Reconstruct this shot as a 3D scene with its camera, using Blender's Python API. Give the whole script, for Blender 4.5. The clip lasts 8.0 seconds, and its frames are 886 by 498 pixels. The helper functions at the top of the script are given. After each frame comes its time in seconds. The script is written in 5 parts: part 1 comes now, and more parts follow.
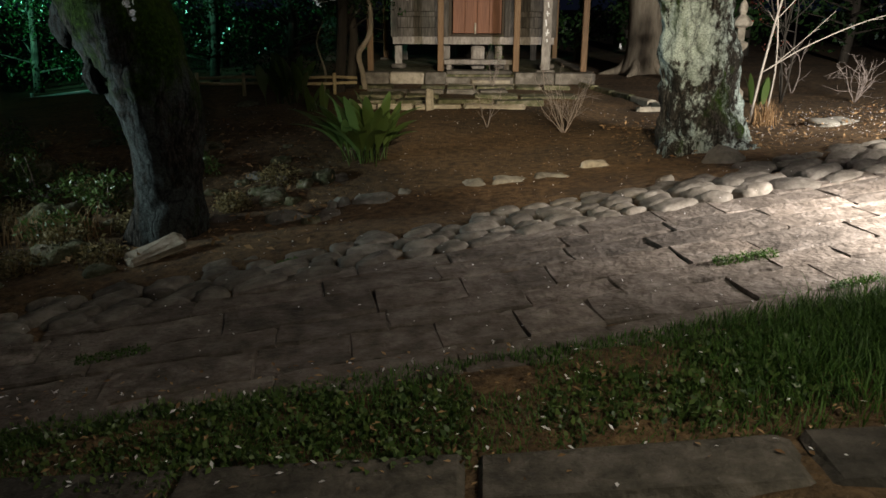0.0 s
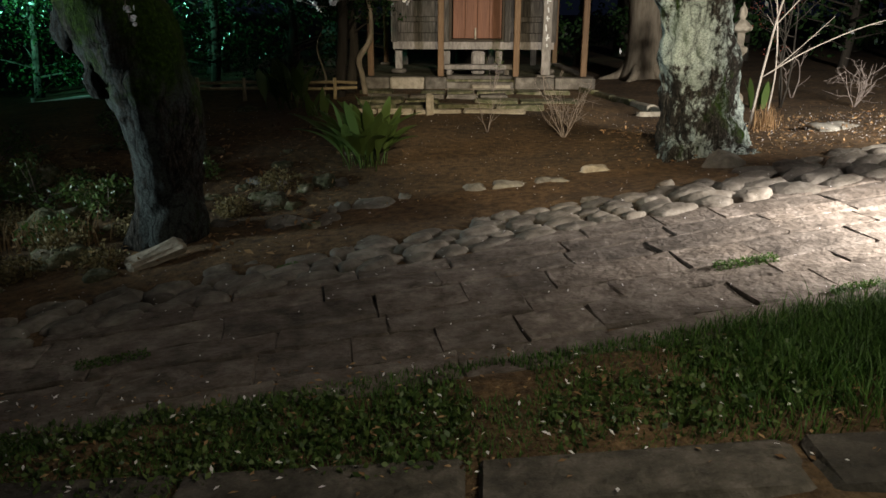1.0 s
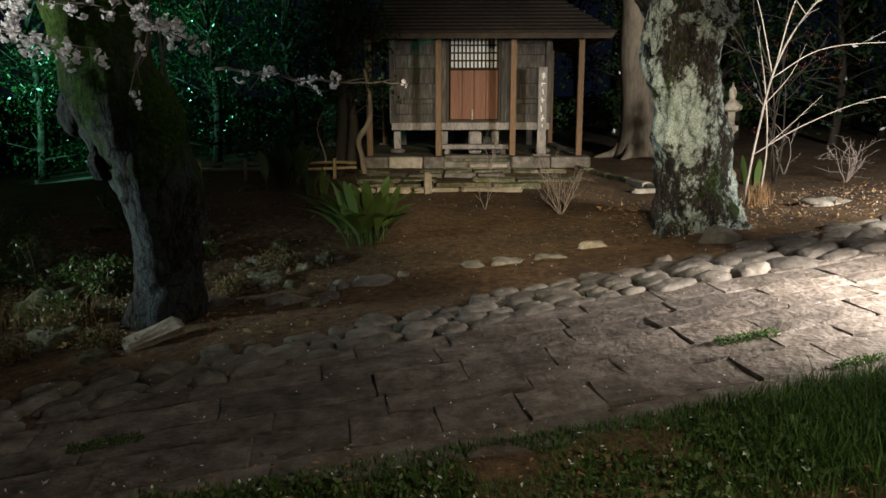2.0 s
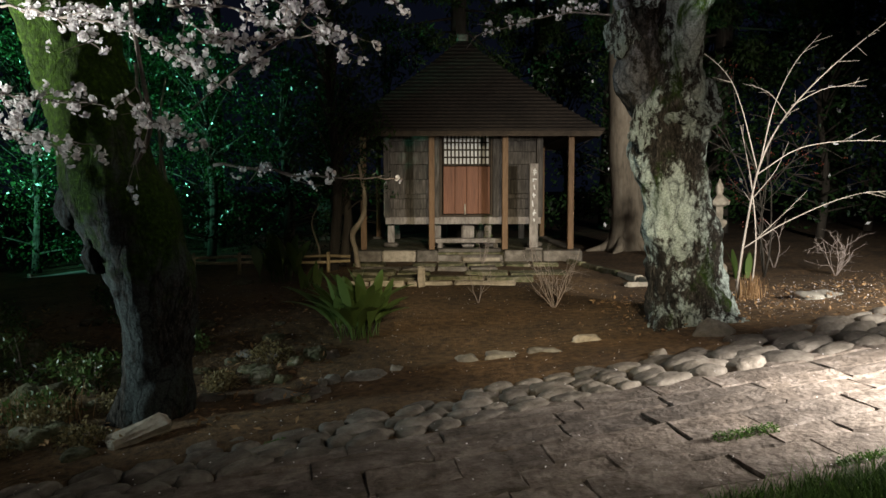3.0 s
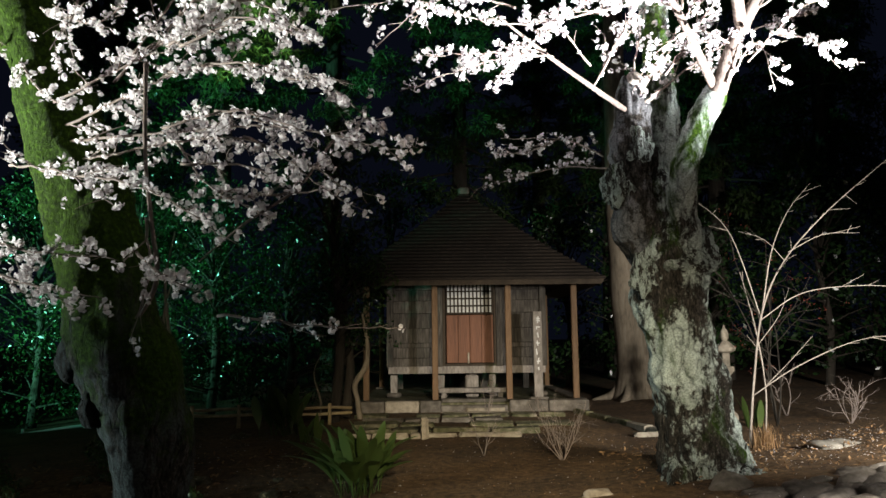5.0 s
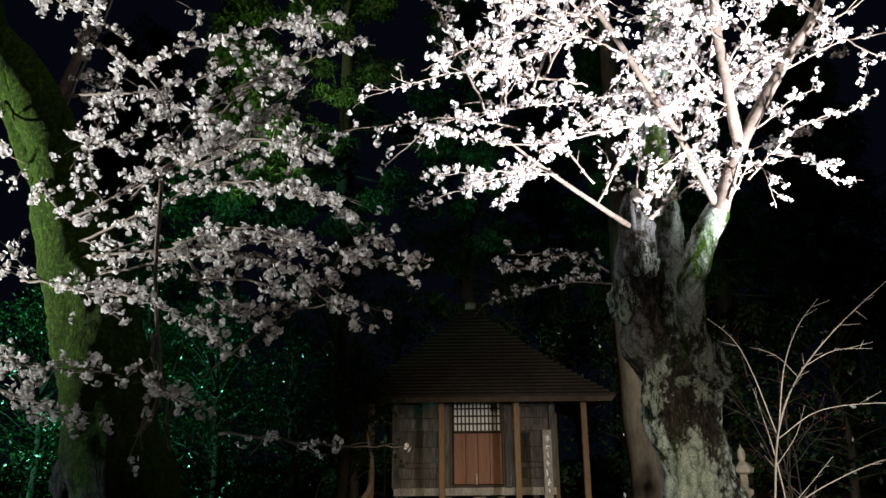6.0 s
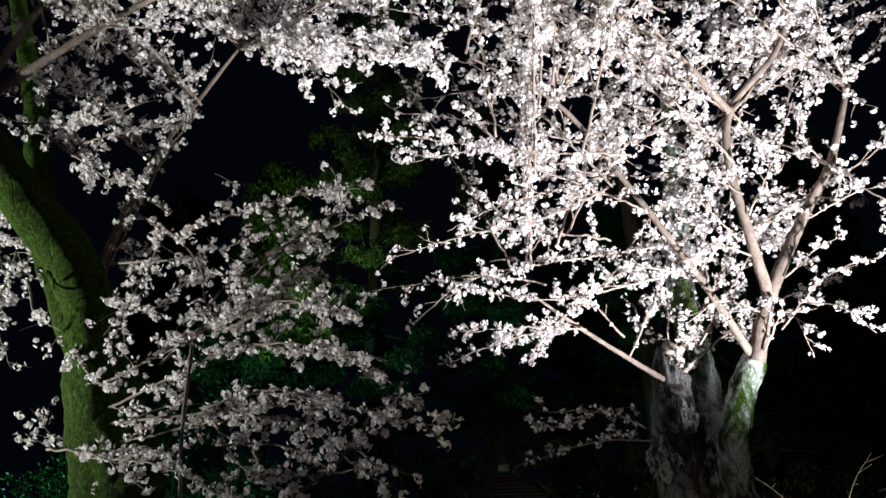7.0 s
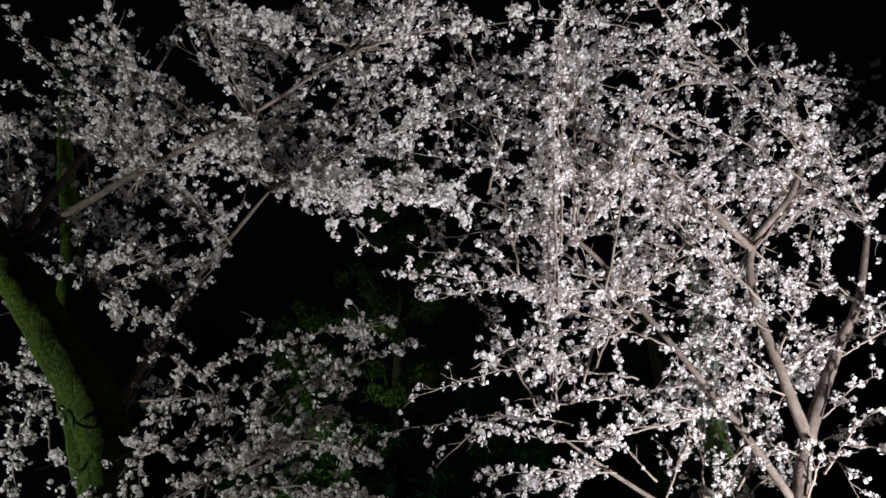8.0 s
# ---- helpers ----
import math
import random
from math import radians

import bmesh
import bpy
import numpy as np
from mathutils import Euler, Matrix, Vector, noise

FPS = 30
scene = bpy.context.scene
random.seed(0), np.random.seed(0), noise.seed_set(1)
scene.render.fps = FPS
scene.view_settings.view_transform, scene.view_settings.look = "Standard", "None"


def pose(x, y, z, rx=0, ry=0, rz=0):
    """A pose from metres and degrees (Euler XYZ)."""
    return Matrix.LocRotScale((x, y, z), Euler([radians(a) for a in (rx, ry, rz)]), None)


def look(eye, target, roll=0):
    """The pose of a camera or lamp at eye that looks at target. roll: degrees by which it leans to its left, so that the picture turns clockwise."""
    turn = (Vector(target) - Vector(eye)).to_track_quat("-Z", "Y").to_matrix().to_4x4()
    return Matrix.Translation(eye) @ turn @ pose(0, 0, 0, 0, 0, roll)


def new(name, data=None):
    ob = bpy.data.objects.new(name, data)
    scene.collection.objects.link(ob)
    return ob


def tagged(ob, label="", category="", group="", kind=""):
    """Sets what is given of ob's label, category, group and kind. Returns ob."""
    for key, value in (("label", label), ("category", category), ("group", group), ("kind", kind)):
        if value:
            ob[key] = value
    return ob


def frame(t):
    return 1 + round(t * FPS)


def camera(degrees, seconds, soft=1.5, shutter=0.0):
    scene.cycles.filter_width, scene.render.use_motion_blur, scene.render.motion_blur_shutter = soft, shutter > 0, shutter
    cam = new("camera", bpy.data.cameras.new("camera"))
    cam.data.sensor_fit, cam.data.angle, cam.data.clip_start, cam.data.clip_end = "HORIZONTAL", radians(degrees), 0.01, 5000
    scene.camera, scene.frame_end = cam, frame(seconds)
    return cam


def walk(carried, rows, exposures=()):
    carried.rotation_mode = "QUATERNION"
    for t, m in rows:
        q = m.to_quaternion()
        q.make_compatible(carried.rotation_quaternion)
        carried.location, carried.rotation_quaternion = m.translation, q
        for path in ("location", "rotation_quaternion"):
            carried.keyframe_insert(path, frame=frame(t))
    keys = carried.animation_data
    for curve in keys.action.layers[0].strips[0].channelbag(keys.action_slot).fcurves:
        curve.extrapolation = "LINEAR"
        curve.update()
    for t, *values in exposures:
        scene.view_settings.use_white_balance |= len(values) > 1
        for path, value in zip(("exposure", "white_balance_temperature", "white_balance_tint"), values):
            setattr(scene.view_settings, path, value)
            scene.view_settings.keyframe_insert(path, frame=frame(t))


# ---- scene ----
cam = camera(61.4, 8.0, soft=1.5)
EYE = (0.0, 0.0, 1.6)


def aim(yaw, pitch, roll):
    """Camera at EYE: yaw to the left, pitch up, roll clockwise, in degrees."""
    return (Matrix.Translation(EYE) @ Matrix.Rotation(radians(yaw), 4, "Z") @ Matrix.Rotation(radians(pitch), 4, "X")
            @ Matrix.Rotation(radians(roll), 4, "Y") @ Matrix.Rotation(radians(90), 4, "X"))


walk(cam, [
    (0, aim(-0.0, -17.85, -0.3)),
    (0.5, aim(0.02, -17.76, -0.2)),
    (1, aim(0.02, -17.49, -0.28)),
    (1.5, aim(-0.03, -15.0, -0.17)),
    (2, aim(-0.06, -11.57, 0.16)),
    (3.3, aim(-0.73, -3.14, 0.16)),
    (3.5, aim(-0.74, -2.62, 0.28)),
    (4, aim(-0.85, -0.75, 0.3)),
    (4.2, aim(-0.87, -0.07, 0.27)),
    (5.3, aim(-0.26, 9.73, 0.78)),
    (5.5, aim(-0.18, 11.19, 0.77)),
    (6, aim(0.01, 15.8, 0.56)),
    (6.5, aim(0.51, 20.9, 1.03)),
    (7, aim(2.11, 27.87, 1.18)),
    (7.5, aim(3.68, 34.1, 0.44)),
    (8, aim(4.1, 38.4, 0.13)),
], exposures=[(0.0, 0.0), (4.2, 0.0), (5.3, -0.2), (5.5, -0.35), (6.0, -0.75), (6.5, -1.0), (7.0, -1.35), (7.5, -1.88), (8.0, -2.4)])

# ---- night sky and lamps ----
world = bpy.data.worlds.new("night")
scene.world = world
world.use_nodes = True
wb = world.node_tree.nodes["Background"]
wb.inputs["Color"].default_value = (0.12, 0.16, 0.33, 1)
wb.inputs["Strength"].default_value = 0.02


def spot(name, eye, target, watts, angle, blend, colour, radius=0.12):
    d = bpy.data.lights.new(name, "SPOT")
    d.energy, d.spot_size, d.spot_blend, d.color, d.shadow_soft_size = watts, radians(angle), blend, colour, radius
    ob = new(name, d)
    ob.matrix_world = look(eye, target)
    return ob


def lamp(name, eye, watts, colour, radius=0.15):
    d = bpy.data.lights.new(name, "POINT")
    d.energy, d.color, d.shadow_soft_size = watts, colour, radius
    ob = new(name, d)
    ob.location = eye
    return ob


spot("floodlight_cherry", (4.7, 4.5, 0.9), (1.62, 5.95, 6.15), 18500, 58, 0.5, (0.98, 0.98, 1.0))
spot("lane_lamp", (5.1, 4.0, 1.8), (3.9, 4.4, 0.3), 7000, 70, 1.0, (1.0, 0.93, 0.86), 0.2)
spot("lane_lamp_spill", (5.8, 3.4, 2.3), (4.9, 9.6, 1.0), 4600, 64, 0.9, (1.0, 0.95, 0.87), 0.3)
spot("floodlight_left", (-9.2, 4.3, 0.5), (-2.2, 4.9, 7.4), 13500, 70, 0.7, (0.96, 1.0, 0.93))
spot("floodlight_left_spill", (-6.7, 5.2, 1.1), (-2.7, 6.3, 0.9), 880, 50, 0.9, (0.78, 0.98, 1.0), 0.2)
# Unseen warm spot added above the camera to brighten shrine and soil.
spot("shrine_fill_warm", (1.1, -1.5, 3.4), (0.9, 11.6, 0.3), 5200, 27, 0.9, (1.0, 0.86, 0.60), 0.3)
# Fill spot with no real source, lifts the grass verge and kerb.
spot("verge_fill", (1.8, 0.9, 2.6), (0.6, 2.3, 0.0), 185, 88, 1.0, (1.0, 0.95, 0.76), 0.25)
spot("garden_lamp_green", (-12.0, 9.5, 1.8), (-8.0, 14.4, 3.2), 10500, 59, 0.8, (0.22, 1.0, 0.66))
# Added green-yellow fill in mid-air, so that the cedar crowns show.
spot("woods_fill", (-4.6, 14.4, 5.6), (-3.5, 20.4, 16.0), 6000, 44, 0.9, (0.70, 1.0, 0.45))

# ---- materials ----


def mat(name, colours, scale=6.0, rough=0.8, bump=0.3, bump_scale=40.0, metal=0.0, stretch=(1, 1, 1), vary=0.25, spec=0.3, patch=1.2, world=False):
    """Base colours mixed by noise at two scales, with a value shift for each object, and relief."""
    m = bpy.data.materials.new(name)
    m.use_nodes = True
    nt = m.node_tree
    n, link = nt.nodes, nt.links.new
    b = n["Principled BSDF"]
    b.inputs["Roughness"].default_value, b.inputs["Metallic"].default_value = rough, metal
    b.inputs["Specular IOR Level"].default_value = spec
    co = n.new("ShaderNodeTexCoord")
    mp = n.new("ShaderNodeMapping")
    mp.inputs["Scale"].default_value = stretch
    if world:
        link(n.new("ShaderNodeNewGeometry").outputs["Position"], mp.inputs["Vector"])
    else:
        link(co.outputs["Object"], mp.inputs["Vector"])
    info = n.new("ShaderNodeObjectInfo")
    add = n.new("ShaderNodeVectorMath")
    add.operation = "MULTIPLY_ADD"
    add.inputs[1].default_value = (7.0, 5.0, 3.0)
    comb = n.new("ShaderNodeCombineXYZ")
    for k in range(3):
        link(info.outputs["Random"], comb.inputs[k])
    link(comb.outputs[0], add.inputs[0])
    link(mp.outputs[0], add.inputs[2])
    fine = n.new("ShaderNodeTexNoise")
    fine.inputs["Scale"].default_value, fine.inputs["Detail"].default_value, fine.inputs["Roughness"].default_value = scale, 6, 0.65
    link(add.outputs[0], fine.inputs["Vector"])
    ramp = n.new("ShaderNodeValToRGB")
    el = ramp.color_ramp.elements
    while len(el) < len(colours):
        el.new(0.5)
    for k, c in enumerate(colours):
        el[k].position, el[k].color = 0.3 + 0.4 * k / max(1, len(colours) - 1), (*c, 1)
    link(fine.outputs["Fac"], ramp.inputs["Fac"])
    big = n.new("ShaderNodeTexNoise")
    big.inputs["Scale"].default_value, big.inputs["Detail"].default_value = patch, 3
    link(add.outputs[0], big.inputs["Vector"])
    rng = n.new("ShaderNodeMapRange")
    rng.inputs[1].default_value, rng.inputs[2].default_value = 0.3, 0.7
    rng.inputs[3].default_value, rng.inputs[4].default_value = 1 - vary, 1 + vary
    link(big.outputs["Fac"], rng.inputs[0])
    one = n.new("ShaderNodeMapRange")
    one.inputs[3].default_value, one.inputs[4].default_value = 1 - vary * 0.8, 1 + vary * 0.8
    link(info.outputs["Random"], one.inputs[0])
    mul = n.new("ShaderNodeMath")
    mul.operation = "MULTIPLY"
    link(rng.outputs[0], mul.inputs[0])
    link(one.outputs[0], mul.inputs[1])
    sc = n.new("ShaderNodeVectorMath")
    sc.operation = "SCALE"
    link(ramp.outputs[0], sc.inputs[0])
    link(mul.outputs[0], sc.inputs["Scale"])
    link(sc.outputs[0], b.inputs["Base Color"])
    if bump:
        rel = n.new("ShaderNodeTexNoise")
        rel.inputs["Scale"].default_value, rel.inputs["Detail"].default_value = bump_scale, 5
        link(add.outputs[0], rel.inputs["Vector"])
        bm_ = n.new("ShaderNodeBump")
        bm_.inputs["Strength"].default_value, bm_.inputs["Distance"].default_value = bump, 0.02
        link(rel.outputs["Fac"], bm_.inputs["Height"])
        link(bm_.outputs[0], b.inputs["Normal"])
    return m


def leaf_mat(name, low, high, rough=0.5, through_light=0.35, spec=0.4):
    """Thin leaves or petals: a colour for each island, and light that passes through."""
    m = bpy.data.materials.new(name)
    m.use_nodes = True
    nt = m.node_tree
    n, link = nt.nodes, nt.links.new
    b = n["Principled BSDF"]
    geo = n.new("ShaderNodeNewGeometry")
    ramp = n.new("ShaderNodeValToRGB")
    ramp.color_ramp.elements[0].color, ramp.color_ramp.elements[1].color = (*low, 1), (*high, 1)
    link(geo.outputs["Random Per Island"], ramp.inputs["Fac"])
    link(ramp.outputs[0], b.inputs["Base Color"])
    b.inputs["Roughness"].default_value, b.inputs["Specular IOR Level"].default_value = rough, spec
    tr = n.new("ShaderNodeBsdfTranslucent")
    link(ramp.outputs[0], tr.inputs["Color"])
    mix = n.new("ShaderNodeMixShader")
    mix.inputs[0].default_value = through_light
    link(b.outputs[0], mix.inputs[1])
    link(tr.outputs[0], mix.inputs[2])
    link(mix.outputs[0], n["Material Output"].inputs["Surface"])
    return m


def bark_mat(name, moss_level, moss_slope=0.0, lichen=(0.45, 0.52, 0.47)):
    """Old cherry bark: dark fissured skin, pale lichen crusts, and moss that thickens with height."""
    m = bpy.data.materials.new(name)
    m.use_nodes = True
    nt = m.node_tree
    n, link = nt.nodes, nt.links.new
    b = n["Principled BSDF"]
    b.inputs["Roughness"].default_value, b.inputs["Specular IOR Level"].default_value = 0.9, 0.25
    co = n.new("ShaderNodeTexCoord")

    def tex(scale, detail, stretch=(1, 1, 1), rough=0.6, distort=0.0):
        mp = n.new("ShaderNodeMapping")
        mp.inputs["Scale"].default_value = stretch
        link(co.outputs["Object"], mp.inputs["Vector"])
        t = n.new("ShaderNodeTexNoise")
        t.inputs["Scale"].default_value, t.inputs["Detail"].default_value, t.inputs["Roughness"].default_value = scale, detail, rough
        t.inputs["Distortion"].default_value = distort
        link(mp.outputs[0], t.inputs["Vector"])
        return t.outputs["Fac"]

    def ramp(fac, stops):
        r = n.new("ShaderNodeValToRGB")
        el = r.color_ramp.elements
        while len(el) < len(stops):
            el.new(0.5)
        for k, (p, c) in enumerate(stops):
            el[k].position, el[k].color = p, (*c, 1)
        link(fac, r.inputs["Fac"])
        return r.outputs[0]

    def mix(fac, a, c):
        x = n.new("ShaderNodeMix")
        x.data_type = "RGBA"
        link(fac, x.inputs[0])
        link(a, x.inputs[6])
        link(c, x.inputs[7])
        return x.outputs[2]

    def weigh(a, wa, c, wc):
        x, y = n.new("ShaderNodeMath"), n.new("ShaderNodeMath")
        x.operation, y.operation = "MULTIPLY", "MULTIPLY_ADD"
        link(a, x.inputs[0])
        x.inputs[1].default_value = wa
        link(c, y.inputs[0])
        y.inputs[1].default_value = wc
        link(x.outputs[0], y.inputs[2])
        return y.outputs[0]

    # plates of bark parted by upright cracks
    warp = n.new("ShaderNodeTexNoise")
    warp.inputs["Scale"].default_value, warp.inputs["Detail"].default_value = 5.0, 6
    link(co.outputs["Object"], warp.inputs["Vector"])
    bent = n.new("ShaderNodeVectorMath")
    bent.operation = "MULTIPLY_ADD"
    bent.inputs[1].default_value = (0.20, 0.20, 0.30)
    link(warp.outputs["Color"], bent.inputs[0])
    link(co.outputs["Object"], bent.inputs[2])
    tall = n.new("ShaderNodeMapping")
    tall.inputs["Scale"].default_value = (1.0, 1.0, 0.26)
    link(bent.outputs[0], tall.inputs["Vector"])
    plates = n.new("ShaderNodeTexVoronoi")
    plates.feature = "DISTANCE_TO_EDGE"
    plates.inputs["Scale"].default_value = 7.0
    link(tall.outputs[0], plates.inputs["Vector"])
    crack = ramp(plates.outputs["Distance"], [(0.0, (0.1, 0.1, 0.1)), (0.03, (0.6, 0.6, 0.6)), (0.10, (1, 1, 1))])
    grain = tex(26, 8, (1.6, 1.6, 0.6), 0.72)
    skin = ramp(grain, [(0.34, (0.007, 0.006, 0.005)), (0.52, (0.030, 0.026, 0.021)), (0.68, (0.10, 0.088, 0.075))])
    crust = ramp(tex(55, 8, (1, 1, 1), 0.75), [(0.34, tuple(0.30 * v for v in lichen)), (0.52, tuple(0.8 * v for v in lichen)), (0.70, tuple(1.3 * v for v in lichen))])
    where = ramp(weigh(tex(2.3, 6, (1.3, 1.3, 0.5), 0.6), 0.6, tex(12, 12, (1.2, 1.2, 0.8), 0.78), 0.4), [(0.472, (0, 0, 0)), (0.52, (1, 1, 1))])
    green = ramp(tex(30, 6), [(0.3, (0.007, 0.014, 0.002)), (0.55, (0.024, 0.050, 0.004)), (0.75, (0.058, 0.115, 0.009))])
    sep = n.new("ShaderNodeSeparateXYZ")
    link(co.outputs["Object"], sep.inputs[0])
    up = n.new("ShaderNodeMath")
    up.operation = "MULTIPLY_ADD"
    link(sep.outputs[2], up.inputs[0])
    up.inputs[1].default_value, up.inputs[2].default_value = moss_slope, moss_level
    tot = n.new("ShaderNodeMath")
    tot.operation = "ADD"
    link(up.outputs[0], tot.inputs[0])
    link(tex(2.6, 7, (1, 1, 0.5), 0.65, 0.4), tot.inputs[1])
    mossy = ramp(tot.outputs[0], [(0.5, (0, 0, 0)), (0.62, (1, 1, 1))])
    dark = n.new("ShaderNodeMix")
    dark.data_type, dark.blend_type = "RGBA", "MULTIPLY"
    dark.inputs[0].default_value = 0.65
    link(mix(where, skin, crust), dark.inputs[6])
    link(crack, dark.inputs[7])
    link(mix(mossy, dark.outputs[2], green), b.inputs["Base Color"])
    b.inputs["Specular IOR Level"].default_value = 0.1
    bp = n.new("ShaderNodeBump")
    bp.inputs["Strength"].default_value, bp.inputs["Distance"].default_value = 0.9, 0.03
    link(weigh(crack, 0.35, grain, 1.0), bp.inputs["Height"])
    link(bp.outputs[0], b.inputs["Normal"])
    return m


SOIL = mat("soil", [(0.022, 0.013, 0.006), (0.072, 0.042, 0.018), (0.13, 0.08, 0.038)], 13, 0.95, 1.0, 45, vary=0.35)
SLAB = mat("slab_stone", [(0.04, 0.030, 0.022), (0.098, 0.079, 0.063), (0.175, 0.148, 0.126)], 7, 0.85, 0.9, 24, vary=0.3, patch=1.6, world=True)
COBBLE = mat("cobble_stone", [(0.05, 0.042, 0.032), (0.108, 0.093, 0.075), (0.185, 0.165, 0.14)], 6, 0.8, 0.6, 26, vary=0.35, patch=2, world=True)
MOSSY = mat("mossy_stone", [(0.035, 0.04, 0.014), (0.10, 0.095, 0.05), (0.22, 0.19, 0.14)], 9, 0.95, 1.0, 30, vary=0.35, world=True)
KERB = mat("dark_kerb_stone", [(0.018, 0.016, 0.011), (0.045, 0.038, 0.029), (0.085, 0.072, 0.058)], 8, 0.9, 0.9, 26, vary=0.35, world=True)
PALE = mat("pale_stone", [(0.18, 0.15, 0.11), (0.32, 0.275, 0.21), (0.42, 0.37, 0.29)], 9, 0.85, 0.6, 35, vary=0.2, world=True)
EDGE = mat("edging_stone", [(0.10, 0.09, 0.075), (0.19, 0.175, 0.145), (0.27, 0.25, 0.215)], 8, 0.85, 0.6, 35, vary=0.2, world=True)
BARK = bark_mat("cherry_bark", -0.085, 0.028)
MOSS_LIMB = bark_mat("mossy_limb_bark", 0.03, 0.0)
# Cherry bark with darker lichen: the sawn limb's shade is put into its colour.
SHADED_LIMB = bark_mat("shaded_limb_bark", -0.11, 0.0, (0.17, 0.17, 0.175))
MOSS_TRUNK = bark_mat("mossy_bark", -0.14, 0.15, (0.075, 0.085, 0.08))
BRANCH = mat("branch_bark", [(0.10, 0.075, 0.062), (0.23, 0.185, 0.16)], 14, 0.85, 0.5, 50)
TWIG = mat("twig_bark", [(0.16, 0.12, 0.10), (0.30, 0.25, 0.22)], 20, 0.8, 0.3, 60)
MOSS = mat("moss_bark", [(0.03, 0.045, 0.008), (0.09, 0.14, 0.015), (0.16, 0.22, 0.03)], 12, 1.0, 0.8, 60, vary=0.35)
DARKBARK = mat("dark_bark", [(0.02, 0.016, 0.012), (0.06, 0.05, 0.038)], 8, 0.9, 0.8, 20, stretch=(3, 3, 0.3))
OLD_WOOD = mat("weathered_wood", [(0.022, 0.018, 0.014), (0.065, 0.056, 0.046), (0.13, 0.115, 0.098)], 5, 0.8, 0.4, 30, stretch=(6, 6, 0.6), vary=0.25)
GREY_WOOD = mat("grey_wood", [(0.13, 0.11, 0.095), (0.22, 0.195, 0.17), (0.31, 0.28, 0.25)], 7, 0.8, 0.4, 30, stretch=(3, 3, 1), vary=0.2)
POST_WOOD = mat("post_wood", [(0.10, 0.055, 0.026), (0.165, 0.098, 0.05), (0.21, 0.13, 0.072)], 10, 0.7, 0.3, 30, stretch=(8, 8, 0.5), vary=0.15)
DOOR_WOOD = mat("door_wood", [(0.10, 0.04, 0.021), (0.165, 0.07, 0.037), (0.20, 0.09, 0.05)], 8, 0.6, 0.25, 30, stretch=(9, 9, 0.4), vary=0.15)
DARK_WOOD = mat("dark_wood", [(0.025, 0.018, 0.012), (0.06, 0.045, 0.03)], 10, 0.8, 0.4, 30, stretch=(5, 5, 0.6))
ROOF = mat("roof_shingle", [(0.014, 0.010, 0.007), (0.034, 0.024, 0.016)], 12, 0.9, 0.5, 30)
PAPER = mat("shoji_paper", [(0.62, 0.62, 0.60), (0.75, 0.75, 0.72)], 5, 0.9, 0.05, 30, vary=0.05)
WHITE = mat("white_paint", [(0.7, 0.7, 0.68), (0.8, 0.8, 0.78)], 12, 0.7, 0.1, 30, vary=0.08)
BAMBOO = mat("bamboo", [(0.22, 0.16, 0.08), (0.40, 0.31, 0.17)], 10, 0.6, 0.2, 30)
PETAL = leaf_mat("cherry_petal", (0.80, 0.745, 0.755), (0.92, 0.895, 0.895), 0.6, 0.4, 0.2)
LEAF = leaf_mat("evergreen_leaf", (0.006, 0.016, 0.005), (0.03, 0.07, 0.02), 0.25, 0.2, 0.6)
CONIFER = leaf_mat("conifer_leaf", (0.025, 0.05, 0.014), (0.06, 0.11, 0.025), 0.6, 0.3, 0.3)
GRASS = leaf_mat("grass_blade", (0.03, 0.075, 0.015), (0.09, 0.17, 0.03), 0.5, 0.3, 0.3)
BROAD = leaf_mat("broad_leaf", (0.025, 0.055, 0.012), (0.11, 0.16, 0.04), 0.4, 0.25, 0.4)
DRY = leaf_mat("dry_leaf", (0.12, 0.06, 0.025), (0.38, 0.24, 0.12), 0.8, 0.2, 0.2)
RED_LEAF = leaf_mat("red_leaf", (0.10, 0.02, 0.015), (0.20, 0.05, 0.03), 0.6, 0.3, 0.3)

# ---- mesh helpers ----
RNG = np.random.default_rng(7)


class Buf:
    """Vertices and faces of one mesh in the making."""

    def __init__(self):
        self.v, self.f, self.n = [], [], 0

    def add(self, verts, faces):
        verts = np.asarray(verts, float)
        self.v.append(verts)
        self.f.extend([tuple(i + self.n for i in f) for f in faces])
        self.n += len(verts)

    def quads(self, corners):
        """corners: (n, 4, 3)"""
        k = len(corners)
        self.v.append(np.asarray(corners, float).reshape(-1, 3))
        idx = (np.arange(k * 4).reshape(k, 4) + self.n).tolist()
        self.f.extend(idx)
        self.n += 4 * k

    def mesh(self, name, material, smooth=False):
        me = bpy.data.meshes.new(name)
        me.from_pydata(np.concatenate(self.v).tolist() if self.v else [], [], self.f)
        me.materials.append(material)
        if smooth:
            me.polygons.foreach_set("use_smooth", [True] * len(me.polygons))
        me.update()
        return me


def thing(name, label, category, place=(0, 0, 0), group="", kind="", turn=0):
    ob = new(name)
    ob.empty_display_size = 0.1
    ob.matrix_world = pose(*place, 0, 0, turn)
    return tagged(ob, label, category, group, kind)


def part(name, me, parent, label="", m=None):
    ob = new(name, me)
    ob.parent = parent
    if m is not None:
        ob.matrix_basis = m
    return tagged(ob, label)


def one(name, me, label, category, group="", kind="", m=None):
    ob = new(name, me)
    if m is not None:
        ob.matrix_world = m
    return tagged(ob, label, category, group, kind)


